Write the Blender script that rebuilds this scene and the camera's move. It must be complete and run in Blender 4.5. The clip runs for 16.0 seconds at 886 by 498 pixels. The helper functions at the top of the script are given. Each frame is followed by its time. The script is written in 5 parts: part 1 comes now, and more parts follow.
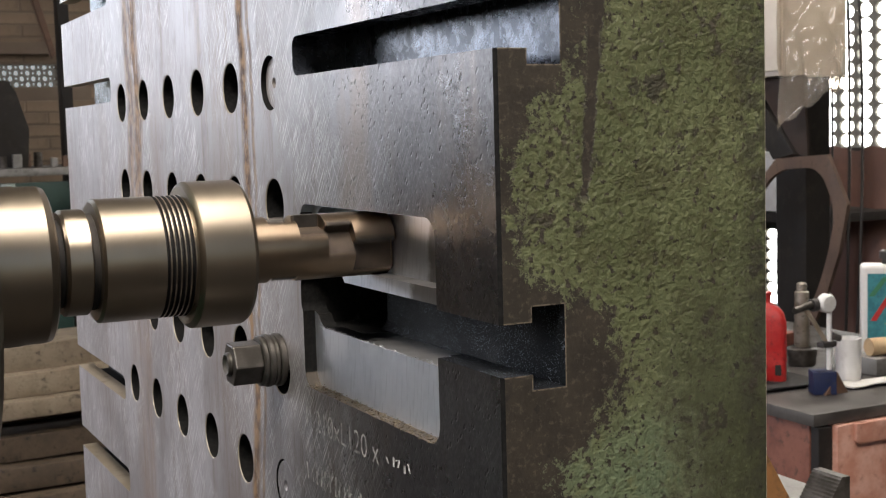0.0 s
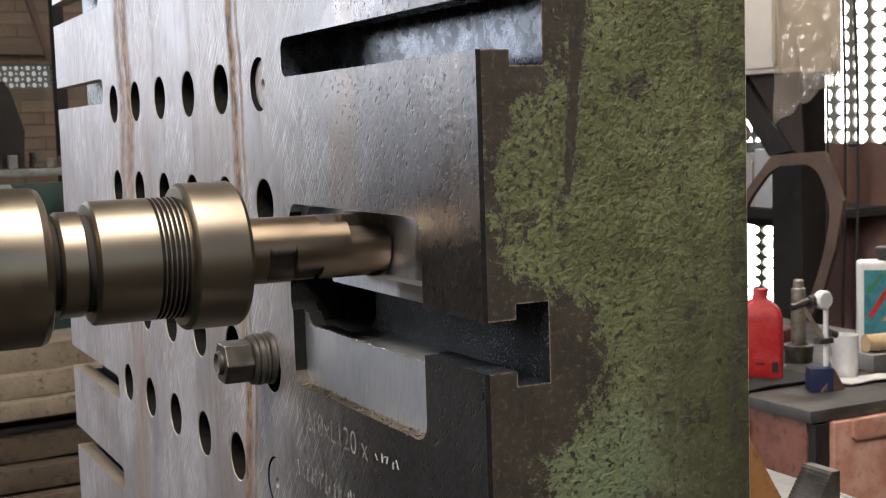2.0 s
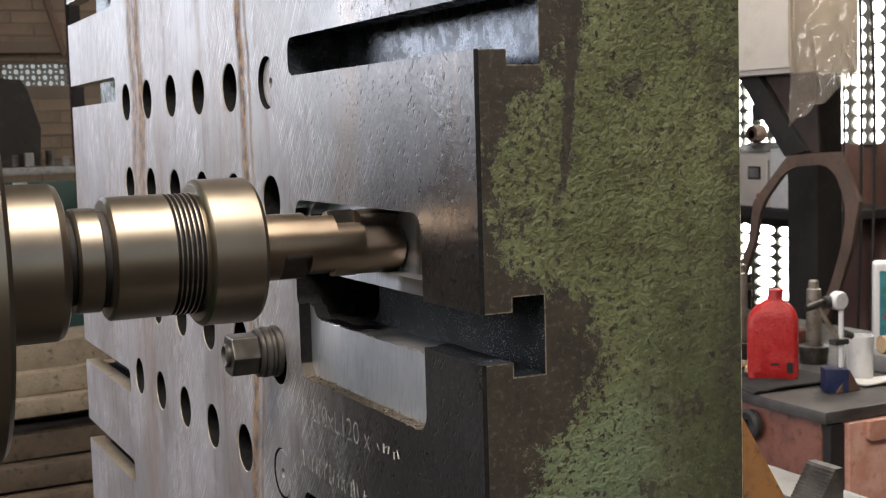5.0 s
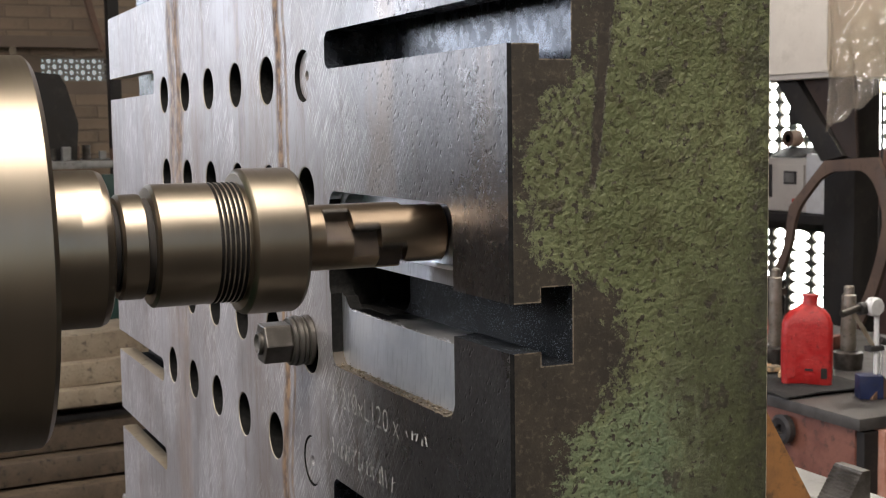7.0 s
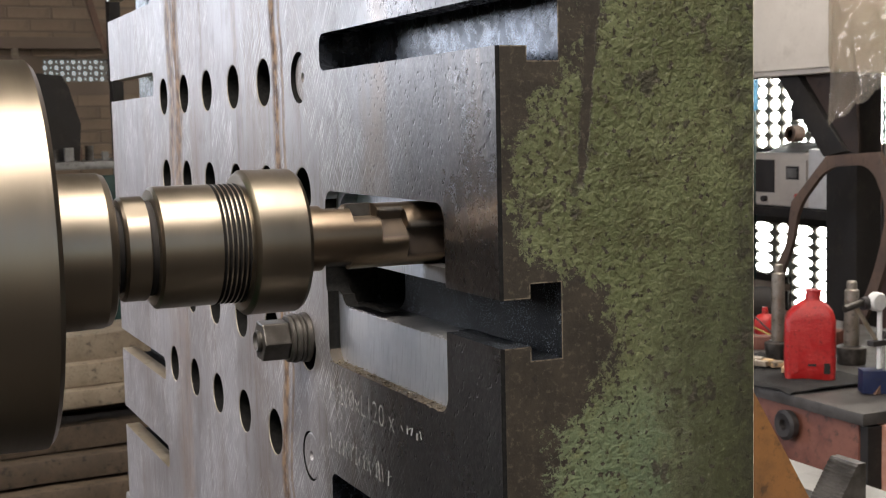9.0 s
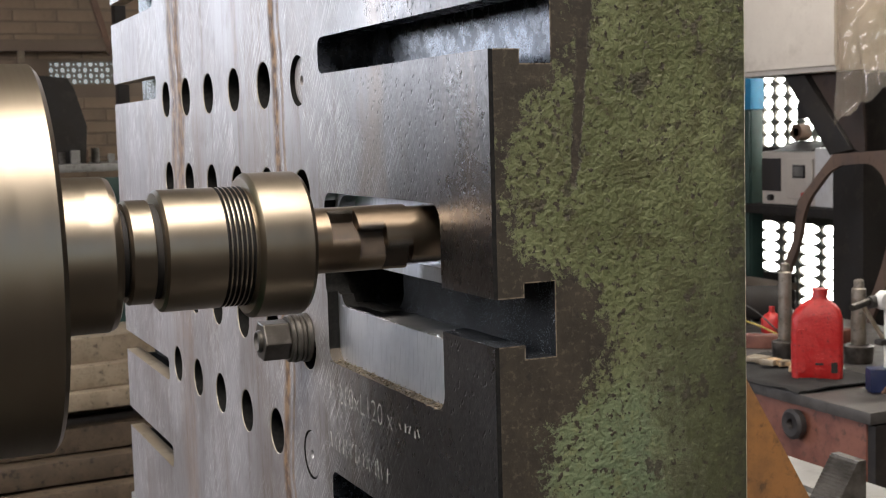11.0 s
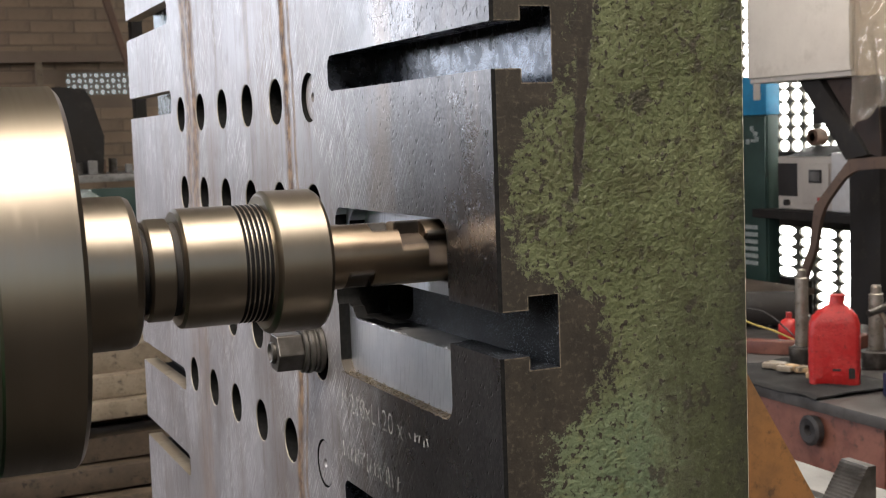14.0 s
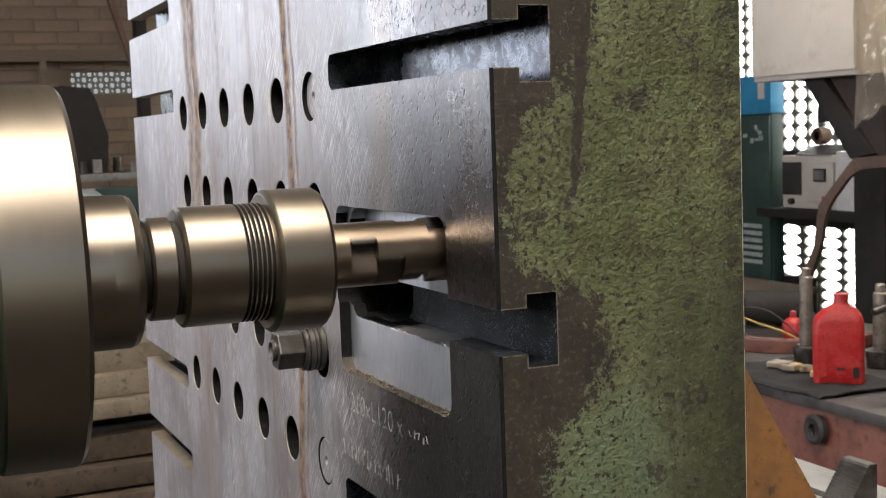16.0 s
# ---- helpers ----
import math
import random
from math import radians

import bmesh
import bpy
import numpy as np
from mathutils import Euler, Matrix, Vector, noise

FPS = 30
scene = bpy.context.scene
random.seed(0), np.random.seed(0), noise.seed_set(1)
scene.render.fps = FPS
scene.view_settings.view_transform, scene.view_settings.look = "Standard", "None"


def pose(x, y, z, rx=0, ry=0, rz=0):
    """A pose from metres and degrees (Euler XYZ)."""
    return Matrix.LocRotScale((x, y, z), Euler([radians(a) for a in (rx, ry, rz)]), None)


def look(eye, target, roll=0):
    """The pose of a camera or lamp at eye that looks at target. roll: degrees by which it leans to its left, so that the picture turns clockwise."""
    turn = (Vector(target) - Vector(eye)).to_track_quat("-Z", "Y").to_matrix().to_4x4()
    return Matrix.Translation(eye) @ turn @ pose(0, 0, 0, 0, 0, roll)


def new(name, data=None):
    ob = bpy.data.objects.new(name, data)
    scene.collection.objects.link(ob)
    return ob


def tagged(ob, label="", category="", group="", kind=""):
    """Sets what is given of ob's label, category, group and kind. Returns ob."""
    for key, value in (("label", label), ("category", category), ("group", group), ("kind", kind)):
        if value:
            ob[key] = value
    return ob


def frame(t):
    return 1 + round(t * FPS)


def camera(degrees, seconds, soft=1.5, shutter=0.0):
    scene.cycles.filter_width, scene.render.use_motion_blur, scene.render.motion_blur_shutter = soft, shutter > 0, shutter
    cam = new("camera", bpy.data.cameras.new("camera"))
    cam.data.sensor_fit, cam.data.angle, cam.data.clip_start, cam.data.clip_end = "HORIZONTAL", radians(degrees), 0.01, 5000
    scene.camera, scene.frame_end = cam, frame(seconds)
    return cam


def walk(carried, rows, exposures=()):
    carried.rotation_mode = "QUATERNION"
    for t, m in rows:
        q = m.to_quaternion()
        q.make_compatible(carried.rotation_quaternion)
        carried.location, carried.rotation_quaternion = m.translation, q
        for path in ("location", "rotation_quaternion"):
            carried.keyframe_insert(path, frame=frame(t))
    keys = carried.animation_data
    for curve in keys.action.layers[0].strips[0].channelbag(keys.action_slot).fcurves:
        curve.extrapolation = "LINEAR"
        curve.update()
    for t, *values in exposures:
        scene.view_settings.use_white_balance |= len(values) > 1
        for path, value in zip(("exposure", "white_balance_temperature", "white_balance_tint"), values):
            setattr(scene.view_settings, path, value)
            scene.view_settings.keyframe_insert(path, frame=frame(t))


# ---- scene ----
# ---- camera ----
cam = camera(37.6, 16.0, shutter=0.5, soft=1.1)
cam.data.dof.use_dof, cam.data.dof.focus_distance, cam.data.dof.aperture_fstop = True, 0.85, 36.0
walk(cam, [
    (0, look((-0.3024, -0.5490, 1.3061), (0.5828, 1.2351, 1.1238), -1.56)),
    (0.5, look((-0.3052, -0.5471, 1.3046), (0.5775, 1.2380, 1.1197), -1.64)),
    (1, look((-0.3044, -0.5494, 1.3071), (0.5782, 1.2356, 1.1209), -1.80)),
    (1.5, look((-0.3023, -0.5483, 1.3067), (0.5845, 1.2346, 1.1204), -1.85)),
    (2, look((-0.3015, -0.5475, 1.3070), (0.5884, 1.2340, 1.1220), -1.86)),
    (2.5, look((-0.3039, -0.5456, 1.3064), (0.5847, 1.2366, 1.1222), -1.90)),
    (3, look((-0.3029, -0.5439, 1.3068), (0.5832, 1.2395, 1.1216), -1.89)),
    (3.5, look((-0.3014, -0.5453, 1.3073), (0.5854, 1.2377, 1.1217), -1.92)),
    (4, look((-0.3008, -0.5472, 1.3082), (0.5868, 1.2355, 1.1239), -1.99)),
    (6.5, look((-0.3070, -0.5491, 1.3011), (0.5237, 1.2608, 1.1161), -0.88)),
    (7, look((-0.3079, -0.5467, 1.3011), (0.5187, 1.2653, 1.1185), -0.86)),
    (7.5, look((-0.3074, -0.5493, 1.3013), (0.5162, 1.2641, 1.1183), -0.95)),
    (8, look((-0.3069, -0.5498, 1.3005), (0.5186, 1.2625, 1.1157), -1.06)),
    (8.5, look((-0.3082, -0.5526, 1.3017), (0.5165, 1.2600, 1.1159), -1.16)),
    (9, look((-0.3088, -0.5521, 1.3026), (0.5130, 1.2617, 1.1166), -1.31)),
    (11.5, look((-0.3074, -0.5519, 1.3042), (0.5050, 1.2664, 1.1206), -1.63)),
    (12, look((-0.3083, -0.5561, 1.3059), (0.5046, 1.2624, 1.1261), -1.65)),
    (12.5, look((-0.3103, -0.5576, 1.3073), (0.4985, 1.2630, 1.1299), -1.71)),
    (13, look((-0.3104, -0.5598, 1.3080), (0.4962, 1.2621, 1.1341), -1.77)),
    (13.5, look((-0.3095, -0.5597, 1.3093), (0.4920, 1.2643, 1.1346), -1.85)),
    (14, look((-0.3102, -0.5606, 1.3098), (0.4801, 1.2682, 1.1348), -2.06)),
    (14.5, look((-0.3079, -0.5601, 1.3094), (0.4779, 1.2706, 1.1323), -2.19)),
    (15, look((-0.3067, -0.5616, 1.3094), (0.4781, 1.2693, 1.1306), -2.19)),
    (15.5, look((-0.3081, -0.5618, 1.3094), (0.4770, 1.2689, 1.1308), -2.17)),
    (16, look((-0.3088, -0.5603, 1.3095), (0.4754, 1.2711, 1.1331), -2.08)),
])
# how far the machine table has carried the plate away from its first place
FEED = [(0, 0.0000), (0.5, 0.0048), (1, 0.0071), (1.5, 0.0096), (2, 0.0124), (2.5, 0.0155), (3, 0.0185), (3.5, 0.0213), (4, 0.0250), (6.5, 0.0406), (7, 0.0450), (7.5, 0.0473), (8, 0.0502), (8.5, 0.0534), (9, 0.0569), (11.5, 0.0725), (12, 0.0755), (12.5, 0.0769), (13, 0.0771), (13.5, 0.0786), (14, 0.0813), (14.5, 0.0849), (15, 0.0868), (15.5, 0.0865), (16, 0.0862)]

# ---- world and light ----
world = bpy.data.worlds.new("workshop_sky")
scene.world = world
world.use_nodes = True
sky = world.node_tree.nodes.new("ShaderNodeTexSky")
sky.sky_type, sky.sun_disc = "NISHITA", False
sky.sun_elevation, sky.sun_rotation = radians(48), radians(215)
world.node_tree.links.new(sky.outputs[0], world.node_tree.nodes["Background"].inputs[0])
world.node_tree.nodes["Background"].inputs[1].default_value = 0.12
sun_data = bpy.data.lights.new("sun", "SUN")
sun_data.energy, sun_data.angle, sun_data.color = 1.2, radians(10), (1, 0.95, 0.87)
sun = new("sun", sun_data)
sun.matrix_world = look((-4, -6, 9), (0, 0, 0))


def area_light(name, at, target, wide, high, watts, colour):
    data = bpy.data.lights.new(name, "AREA")
    data.shape, data.size, data.size_y, data.energy, data.color = "RECTANGLE", wide, high, watts, colour
    ob = new(name, data)
    ob.matrix_world = look(at, target)
    return ob


area_light("skylight_daylight", (-0.4, -0.5, 3.28), (-0.4, -0.5, 0), 2.4, 1.5, 132, (1, 0.91, 0.815))
# unseen overhead fill, added to brighten the cabinet and the right side
area_light("rear_skylight_daylight", (2.4, 2.3, 3.28), (2.4, 2.3, 0), 1.6, 1.2, 80, (1, 0.93, 0.83))
area_light("north_window_daylight", (-3.0, 6.42, 2.42), (-3.0, 0, 2.2), 3.4, 1.75, 120, (0.85, 0.89, 1.0))
# broad fill added before the closed west wall to even out the plate's face
area_light("west_clerestory_daylight", (-4.9, 0.8, 2.65), (0, 0.6, 1.3), 5.0, 1.2, 222, (0.91, 0.90, 0.99))
area_light("doorway_daylight", (-0.2, -3.9, 2.2), (0.2, 0, 1.4), 2.6, 2.4, 2, (1, 0.96, 0.9))
scene.view_settings.exposure = 0.0

# ---- materials ----
def nodes_of(name):
    m = bpy.data.materials.new(name)
    m.use_nodes = True
    t = m.node_tree
    return m, t, t.nodes["Principled BSDF"]


class Net:
    """Short hand for wiring a material."""

    def __init__(self, name):
        self.mat, self.tree, self.out = nodes_of(name)
        self.where = self.tree.nodes.new("ShaderNodeTexCoord").outputs["Object"]

    def link(self, a, b):
        if isinstance(a, (int, float)):
            b.default_value = a
        elif isinstance(a, tuple):
            b.default_value = a if len(a) == 4 or len(b.default_value) == 3 else (*a, 1)
        else:
            self.tree.links.new(a, b)

    def math(self, op, a, b=0.0, c=0.0, clamp=False):
        n = self.tree.nodes.new("ShaderNodeMath")
        n.operation, n.use_clamp = op, clamp
        for i, v in enumerate((a, b, c)):
            self.link(v, n.inputs[i])
        return n.outputs[0]

    def axes(self, vector=None):
        n = self.tree.nodes.new("ShaderNodeSeparateXYZ")
        self.link(vector or self.where, n.inputs[0])
        return n.outputs

    def stretch(self, scale, turn=(0, 0, 0)):
        n = self.tree.nodes.new("ShaderNodeMapping")
        self.link(self.where, n.inputs[0])
        n.vector_type = "TEXTURE"
        n.inputs["Rotation"].default_value = [radians(a) for a in turn]
        n.inputs["Scale"].default_value = [1 / s for s in scale]
        return n.outputs[0]

    def noise(self, scale, detail=4, rough=0.6, vector=None, warp=0.0):
        n = self.tree.nodes.new("ShaderNodeTexNoise")
        self.link(vector or self.where, n.inputs["Vector"])
        n.inputs["Scale"].default_value, n.inputs["Detail"].default_value = scale, detail
        n.inputs["Roughness"].default_value, n.inputs["Distortion"].default_value = rough, warp
        return n.outputs["Fac"]

    def cells(self, scale, vector=None, feature="F1"):
        n = self.tree.nodes.new("ShaderNodeTexVoronoi")
        n.feature = feature
        self.link(vector or self.where, n.inputs["Vector"])
        n.inputs["Scale"].default_value = scale
        return n.outputs["Distance"]

    def step(self, v, lo, hi, a=0.0, b=1.0):
        n = self.tree.nodes.new("ShaderNodeMapRange")
        n.interpolation_type = "SMOOTHSTEP"
        for i, x in enumerate((v, lo, hi, a, b)):
            self.link(x, n.inputs[i])
        return n.outputs[0]

    def mix(self, f, a, b):
        n = self.tree.nodes.new("ShaderNodeMix")
        n.data_type = "RGBA"
        self.link(f, n.inputs["Factor"])
        self.link(a, n.inputs["A"])
        self.link(b, n.inputs["B"])
        return n.outputs["Result"]

    def bump(self, height, strength=0.3, distance=0.001, before=None):
        n = self.tree.nodes.new("ShaderNodeBump")
        n.inputs["Strength"].default_value, n.inputs["Distance"].default_value = strength, distance
        self.link(height, n.inputs["Height"])
        if before:
            self.link(before, n.inputs["Normal"])
        return n.outputs[0]

    def done(self, colour, rough=0.5, metal=0.0, normal=None, **more):
        p = self.out
        self.link(colour, p.inputs["Base Color"])
        self.link(rough, p.inputs["Roughness"])
        self.link(metal, p.inputs["Metallic"])
        if normal:
            self.link(normal, p.inputs["Normal"])
        for key, value in more.items():
            self.link(value, p.inputs[key.replace("_", " ")])
        return self.mat


def worn(name, a, b, dirt=(0.05, 0.04, 0.03), scale=8.0, fine=90.0, rough=(0.45, 0.75), metal=0.0, relief=0.25, depth=0.001, amount=0.5, pieces=False):
    """A surface of two tones at two scales, with dirt and a fine relief."""
    n = Net(name)
    broad, grain = n.noise(scale, 5), n.noise(fine, 4, 0.7)
    colour = n.mix(n.step(broad, 0.35, 0.65), a, b)
    colour = n.mix(n.math("MULTIPLY", n.step(n.noise(scale * 2.7, 6, 0.7), 0.52, 0.72), amount), colour, dirt)
    colour = n.mix(n.math("MULTIPLY", n.step(grain, 0.5, 0.75), 0.35 * amount), colour, dirt)
    if pieces:
        info = n.tree.nodes.new("ShaderNodeObjectInfo")
        colour = n.mix(n.step(info.outputs["Random"], 0.0, 1.0, 0.0, 0.5), colour, dirt)
    height = n.math("ADD", n.math("MULTIPLY", grain, 0.6), broad)
    return n.done(colour, n.step(broad, 0.3, 0.7, *rough), metal, n.bump(height, relief, depth))


def ground_steel():
    """The plate's working face: scraped steel, oiled dark and pitted toward its near end, with two rust runs."""
    n = Net("scraped_steel_face")
    x, y, z = n.axes()
    broad = n.noise(6, 5, 0.6)
    mottle = n.noise(38, 5, 0.7)
    streak = n.noise(34, 5, 0.7, n.stretch((1, 2.2, 0.16)))
    scratch_a = n.noise(80, 4, 0.75, n.stretch((1, 5, 0.3), (28, 0, 0)))
    scratch_b = n.noise(120, 3, 0.75, n.stretch((1, 6, 0.22), (38, 0, 0)))
    scratch_c = n.noise(90, 3, 0.75, n.stretch((1, 7, 0.25), (-35, 0, 0)))
    fine = n.noise(520, 3, 0.7)
    colour = n.mix(n.step(broad, 0.3, 0.7), (0.275, 0.257, 0.262), (0.365, 0.348, 0.36))
    colour = n.mix(n.math("MULTIPLY", n.step(streak, 0.48, 0.68), 0.55), colour, (0.17, 0.135, 0.105))
    colour = n.mix(n.math("MULTIPLY", n.step(mottle, 0.5, 0.7), 0.35), colour, (0.2, 0.18, 0.16))
    colour = n.mix(n.math("MULTIPLY", n.step(scratch_a, 0.55, 0.66), 0.4), colour, (0.14, 0.115, 0.095))
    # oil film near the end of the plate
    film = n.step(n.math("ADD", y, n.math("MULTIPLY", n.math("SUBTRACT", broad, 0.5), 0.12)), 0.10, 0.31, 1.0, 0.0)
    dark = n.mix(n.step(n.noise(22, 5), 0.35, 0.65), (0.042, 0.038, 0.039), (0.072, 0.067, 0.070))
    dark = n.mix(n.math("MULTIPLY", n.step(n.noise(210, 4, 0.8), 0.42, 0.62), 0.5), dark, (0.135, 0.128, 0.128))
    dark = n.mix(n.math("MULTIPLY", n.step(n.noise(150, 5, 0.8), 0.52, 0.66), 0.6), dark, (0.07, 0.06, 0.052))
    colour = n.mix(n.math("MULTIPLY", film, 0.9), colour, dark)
    bright = n.math("ADD", n.math("MULTIPLY", n.step(scratch_b, 0.55, 0.60), 0.85), n.math("MULTIPLY", n.step(scratch_c, 0.57, 0.62), 0.6))
    bright = n.math("MULTIPLY", bright, n.step(n.noise(9, 3), 0.4, 0.55))
    colour = n.mix(n.math("MULTIPLY", bright, n.math("SUBTRACT", 1.0, n.math("MULTIPLY", film, 0.93))), colour, (0.66, 0.65, 0.65))
    # rust runs
    wander = n.math("MULTIPLY", n.math("SUBTRACT", n.noise(7, 3, 0.5, n.stretch((1, 0.2, 1))), 0.5), 0.055)
    yy = n.math("ADD", y, wander)
    rust = 0.0
    for at, wide, much in ((0.755, 0.020, 0.75), (0.726, 0.024, 0.95), (0.389, 0.013, 1.0), (0.371, 0.005, 0.7), (0.50, 0.012, 0.25)):
        d = n.math("ABSOLUTE", n.math("SUBTRACT", yy, at))
        run = n.math("MULTIPLY", n.step(d, wide * 0.2, wide, 1.0, 0.0), n.step(n.noise(60, 6, 0.8, n.stretch((1, 2.4, 0.35))), 0.33, 0.50))
        run = n.math("MULTIPLY", run, n.math("MULTIPLY", much, n.step(z, 1.12, 1.30, 0.3, 1.0)) if at > 0.45 else much)
        rust = n.math("MAXIMUM", rust, run)
        colour = n.mix(run, colour, n.mix(n.step(n.noise(70, 4), 0.4, 0.6), (0.075, 0.034, 0.012), (0.27, 0.155, 0.068)))
    brown = n.step(n.noise(4.5, 5, 0.65, n.stretch((1, 2.2, 0.5))), 0.48, 0.7)
    colour = n.mix(n.math("MULTIPLY", brown, 0.5), colour, (0.21, 0.145, 0.10))
    # pits and nicks, most of them in the oiled end
    nick = n.step(n.cells(125, n.stretch((1, 1.7, 0.8), (38, 0, 0))), 0.14, 0.24, 1.0, 0.0)
    dots = n.step(n.cells(230, n.stretch((1, 1.4, 0.8), (-20, 0, 0))), 0.13, 0.24, 1.0, 0.0)
    crowd = n.step(n.noise(30, 5, 0.7), 0.36, 0.52)
    pits = n.math("MAXIMUM", n.math("MULTIPLY", nick, crowd), n.math("MULTIPLY", dots, n.step(n.noise(55, 4, 0.7), 0.40, 0.56, 0.0, 0.8)))
    pits = n.math("MULTIPLY", pits, n.math("ADD", n.step(film, 0.0, 0.35, 0.0, 0.95), 0.04))
    colour = n.mix(n.math("MULTIPLY", pits, 0.6), colour, (0.035, 0.03, 0.028))
    plain = n.math("SUBTRACT", 1.0, n.math("MULTIPLY", film, 0.9))
    height = n.math("ADD", n.math("MULTIPLY", n.math("MULTIPLY", scratch_a, 0.5), plain), n.math("ADD", n.math("MULTIPLY", fine, 0.12), n.math("MULTIPLY", pits, -0.75)))
    height = n.math("ADD", height, n.math("MULTIPLY", n.math("MULTIPLY", n.noise(240, 3, 0.55), film), 0.42))
    height = n.math("ADD", height, n.math("MULTIPLY", n.math("MULTIPLY", bright, n.math("SUBTRACT", 1.0, film)), -0.8))
    normal = n.bump(height, 0.36, 0.0009)
    rough = n.step(n.math("ADD", broad, n.math("MULTIPLY", mottle, 0.5)), 0.45, 1.05, 0.34, 0.52)
    rough = n.math("SUBTRACT", rough, n.math("MULTIPLY", film, 0.13))
    rough = n.math("ADD", rough, n.math("MULTIPLY", rust, 0.25))
    metal = n.math("MULTIPLY", n.math("ADD", 0.4, n.math("MULTIPLY", film, 0.45)), n.math("SUBTRACT", 1.0, rust))
    return n.done(colour, rough, metal, normal)


def green_paint():
    """Thick old green paint on rough casting, worn to brown metal along the working edge and round the slots."""
    n = Net("flaked_green_paint")
    x, y, z = n.axes()
    crumble, wave = n.noise(70, 7, 0.85), n.noise(16, 4)
    ragged = n.math("ADD", n.math("MULTIPLY", n.math("SUBTRACT", crumble, 0.5), 0.15), n.math("MULTIPLY", n.math("SUBTRACT", wave, 0.5), 0.06))
    # how far in from the working edge the paint is gone, by height
    ramp = n.tree.nodes.new("ShaderNodeValToRGB")
    n.link(n.math("DIVIDE", n.math("SUBTRACT", z, 1.0), 0.4), ramp.inputs[0])
    stops = ((1.0, 34), (1.10, 30), (1.13, 34), (1.145, 46), (1.16, 66), (1.19, 71), (1.205, 62), (1.222, 40), (1.24, 14), (1.295, 8), (1.312, 22), (1.325, 44), (1.345, 50), (1.37, 60), (1.4, 62))
    for k, (at, far) in enumerate(stops):
        e = ramp.color_ramp.elements[k] if k < 2 else ramp.color_ramp.elements.new((at - 1.0) / 0.4)
        e.position, e.color = (at - 1.0) / 0.4, (far / 100, far / 100, far / 100, 1)
    reach = n.math("MULTIPLY", ramp.outputs["Color"], 0.1)
    inside = n.math("SUBTRACT", n.math("ADD", x, ragged), reach)
    bare = n.step(inside, -0.0012, 0.0012, 1.0, 0.0)
    # one long scrape, narrowing downward
    middle = n.math("ADD", 0.0505, n.math("MULTIPLY", n.math("SUBTRACT", z, 1.27), 0.08))
    side = n.math("ABSOLUTE", n.math("SUBTRACT", n.math("ADD", x, n.math("MULTIPLY", ragged, 0.10)), middle))
    half = n.math("ADD", 0.0019, n.math("MULTIPLY", n.math("SUBTRACT", z, 1.27), 0.028))
    scrape = n.step(n.math("SUBTRACT", side, half), -0.0004, 0.0006, 1.0, 0.0)
    scrape = n.math("MULTIPLY", scrape, n.math("MULTIPLY", n.step(z, 1.266, 1.272), n.step(n.noise(70, 5, 0.8), 0.28, 0.36)))
    # chips thin out away from the bare metal
    near = n.step(inside, 0.0, 0.06, 0.05, 0.0)
    chips = n.step(n.math("ADD", n.noise(190, 3, 0.6), near), 0.612, 0.632)
    spots = n.step(n.noise(36, 5, 0.7), 0.578, 0.615)
    rim = n.math("MULTIPLY", n.step(n.math("ADD", x, n.math("MULTIPLY", ragged, 0.3)), 0.142, 0.160), n.step(n.noise(70, 5, 0.8), 0.40, 0.55))
    gone = n.math("MAXIMUM", bare, scrape)
    bare = n.math("MAXIMUM", gone, n.math("MAXIMUM", chips, n.math("MULTIPLY", spots, 0.85)))
    blobs = n.cells(260, None, "SMOOTH_F1")
    lumps = n.noise(290, 4, 0.6, None, 0.25)
    clots = n.noise(120, 4, 0.65)
    broad = n.noise(11, 5, 0.65)
    paint = n.mix(n.step(broad, 0.35, 0.65), (0.092, 0.102, 0.045), (0.143, 0.156, 0.075))
    paint = n.mix(n.math("MULTIPLY", n.step(n.noise(26, 6, 0.85), 0.48, 0.58), 0.6), paint, (0.062, 0.058, 0.027))
    paint = n.mix(n.math("MULTIPLY", n.step(clots, 0.52, 0.66), 0.5), paint, (0.05, 0.047, 0.022))
    # a fresher mint patch low beside the bare metal
    low = n.step(n.math("ADD", z, n.math("MULTIPLY", ragged, 0.8)), 1.135, 1.172, 1.0, 0.0)
    mint = n.math("MULTIPLY", low, n.step(n.math("ADD", x, ragged), 0.088, 0.108, 1.0, 0.0))
    mint = n.math("MULTIPLY", mint, n.step(n.noise(48, 6, 0.8), 0.38, 0.50))
    # duller olive beyond it, with the weaker light low down painted in
    low_dim = n.math("MULTIPLY", n.step(n.math("ADD", z, n.math("MULTIPLY", ragged, 1.2)), 1.15, 1.27, 1.0, 0.0), n.step(n.math("ADD", x, n.math("MULTIPLY", ragged, 1.2)), 0.08, 0.13))
    paint = n.mix(n.math("MULTIPLY", low_dim, 0.75), paint, (0.045, 0.049, 0.026))
    paint = n.mix(n.math("MULTIPLY", mint, 0.75), paint, (0.125, 0.168, 0.098))
    paint = n.mix(n.step(inside, 0.0, 0.055, 0.35, 0.0), paint, (0.175, 0.19, 0.095))
    # darker hollows in the lumpy coat, paler tops
    paint = n.mix(n.math("MULTIPLY", n.step(lumps, 0.34, 0.47, 1.0, 0.0), 0.6), paint, (0.034, 0.032, 0.015))
    paint = n.mix(n.math("MULTIPLY", n.step(lumps, 0.56, 0.72), 0.35), paint, (0.25, 0.26, 0.135))
    paint = n.mix(n.math("MULTIPLY", rim, 0.75), paint, (0.034, 0.031, 0.022))
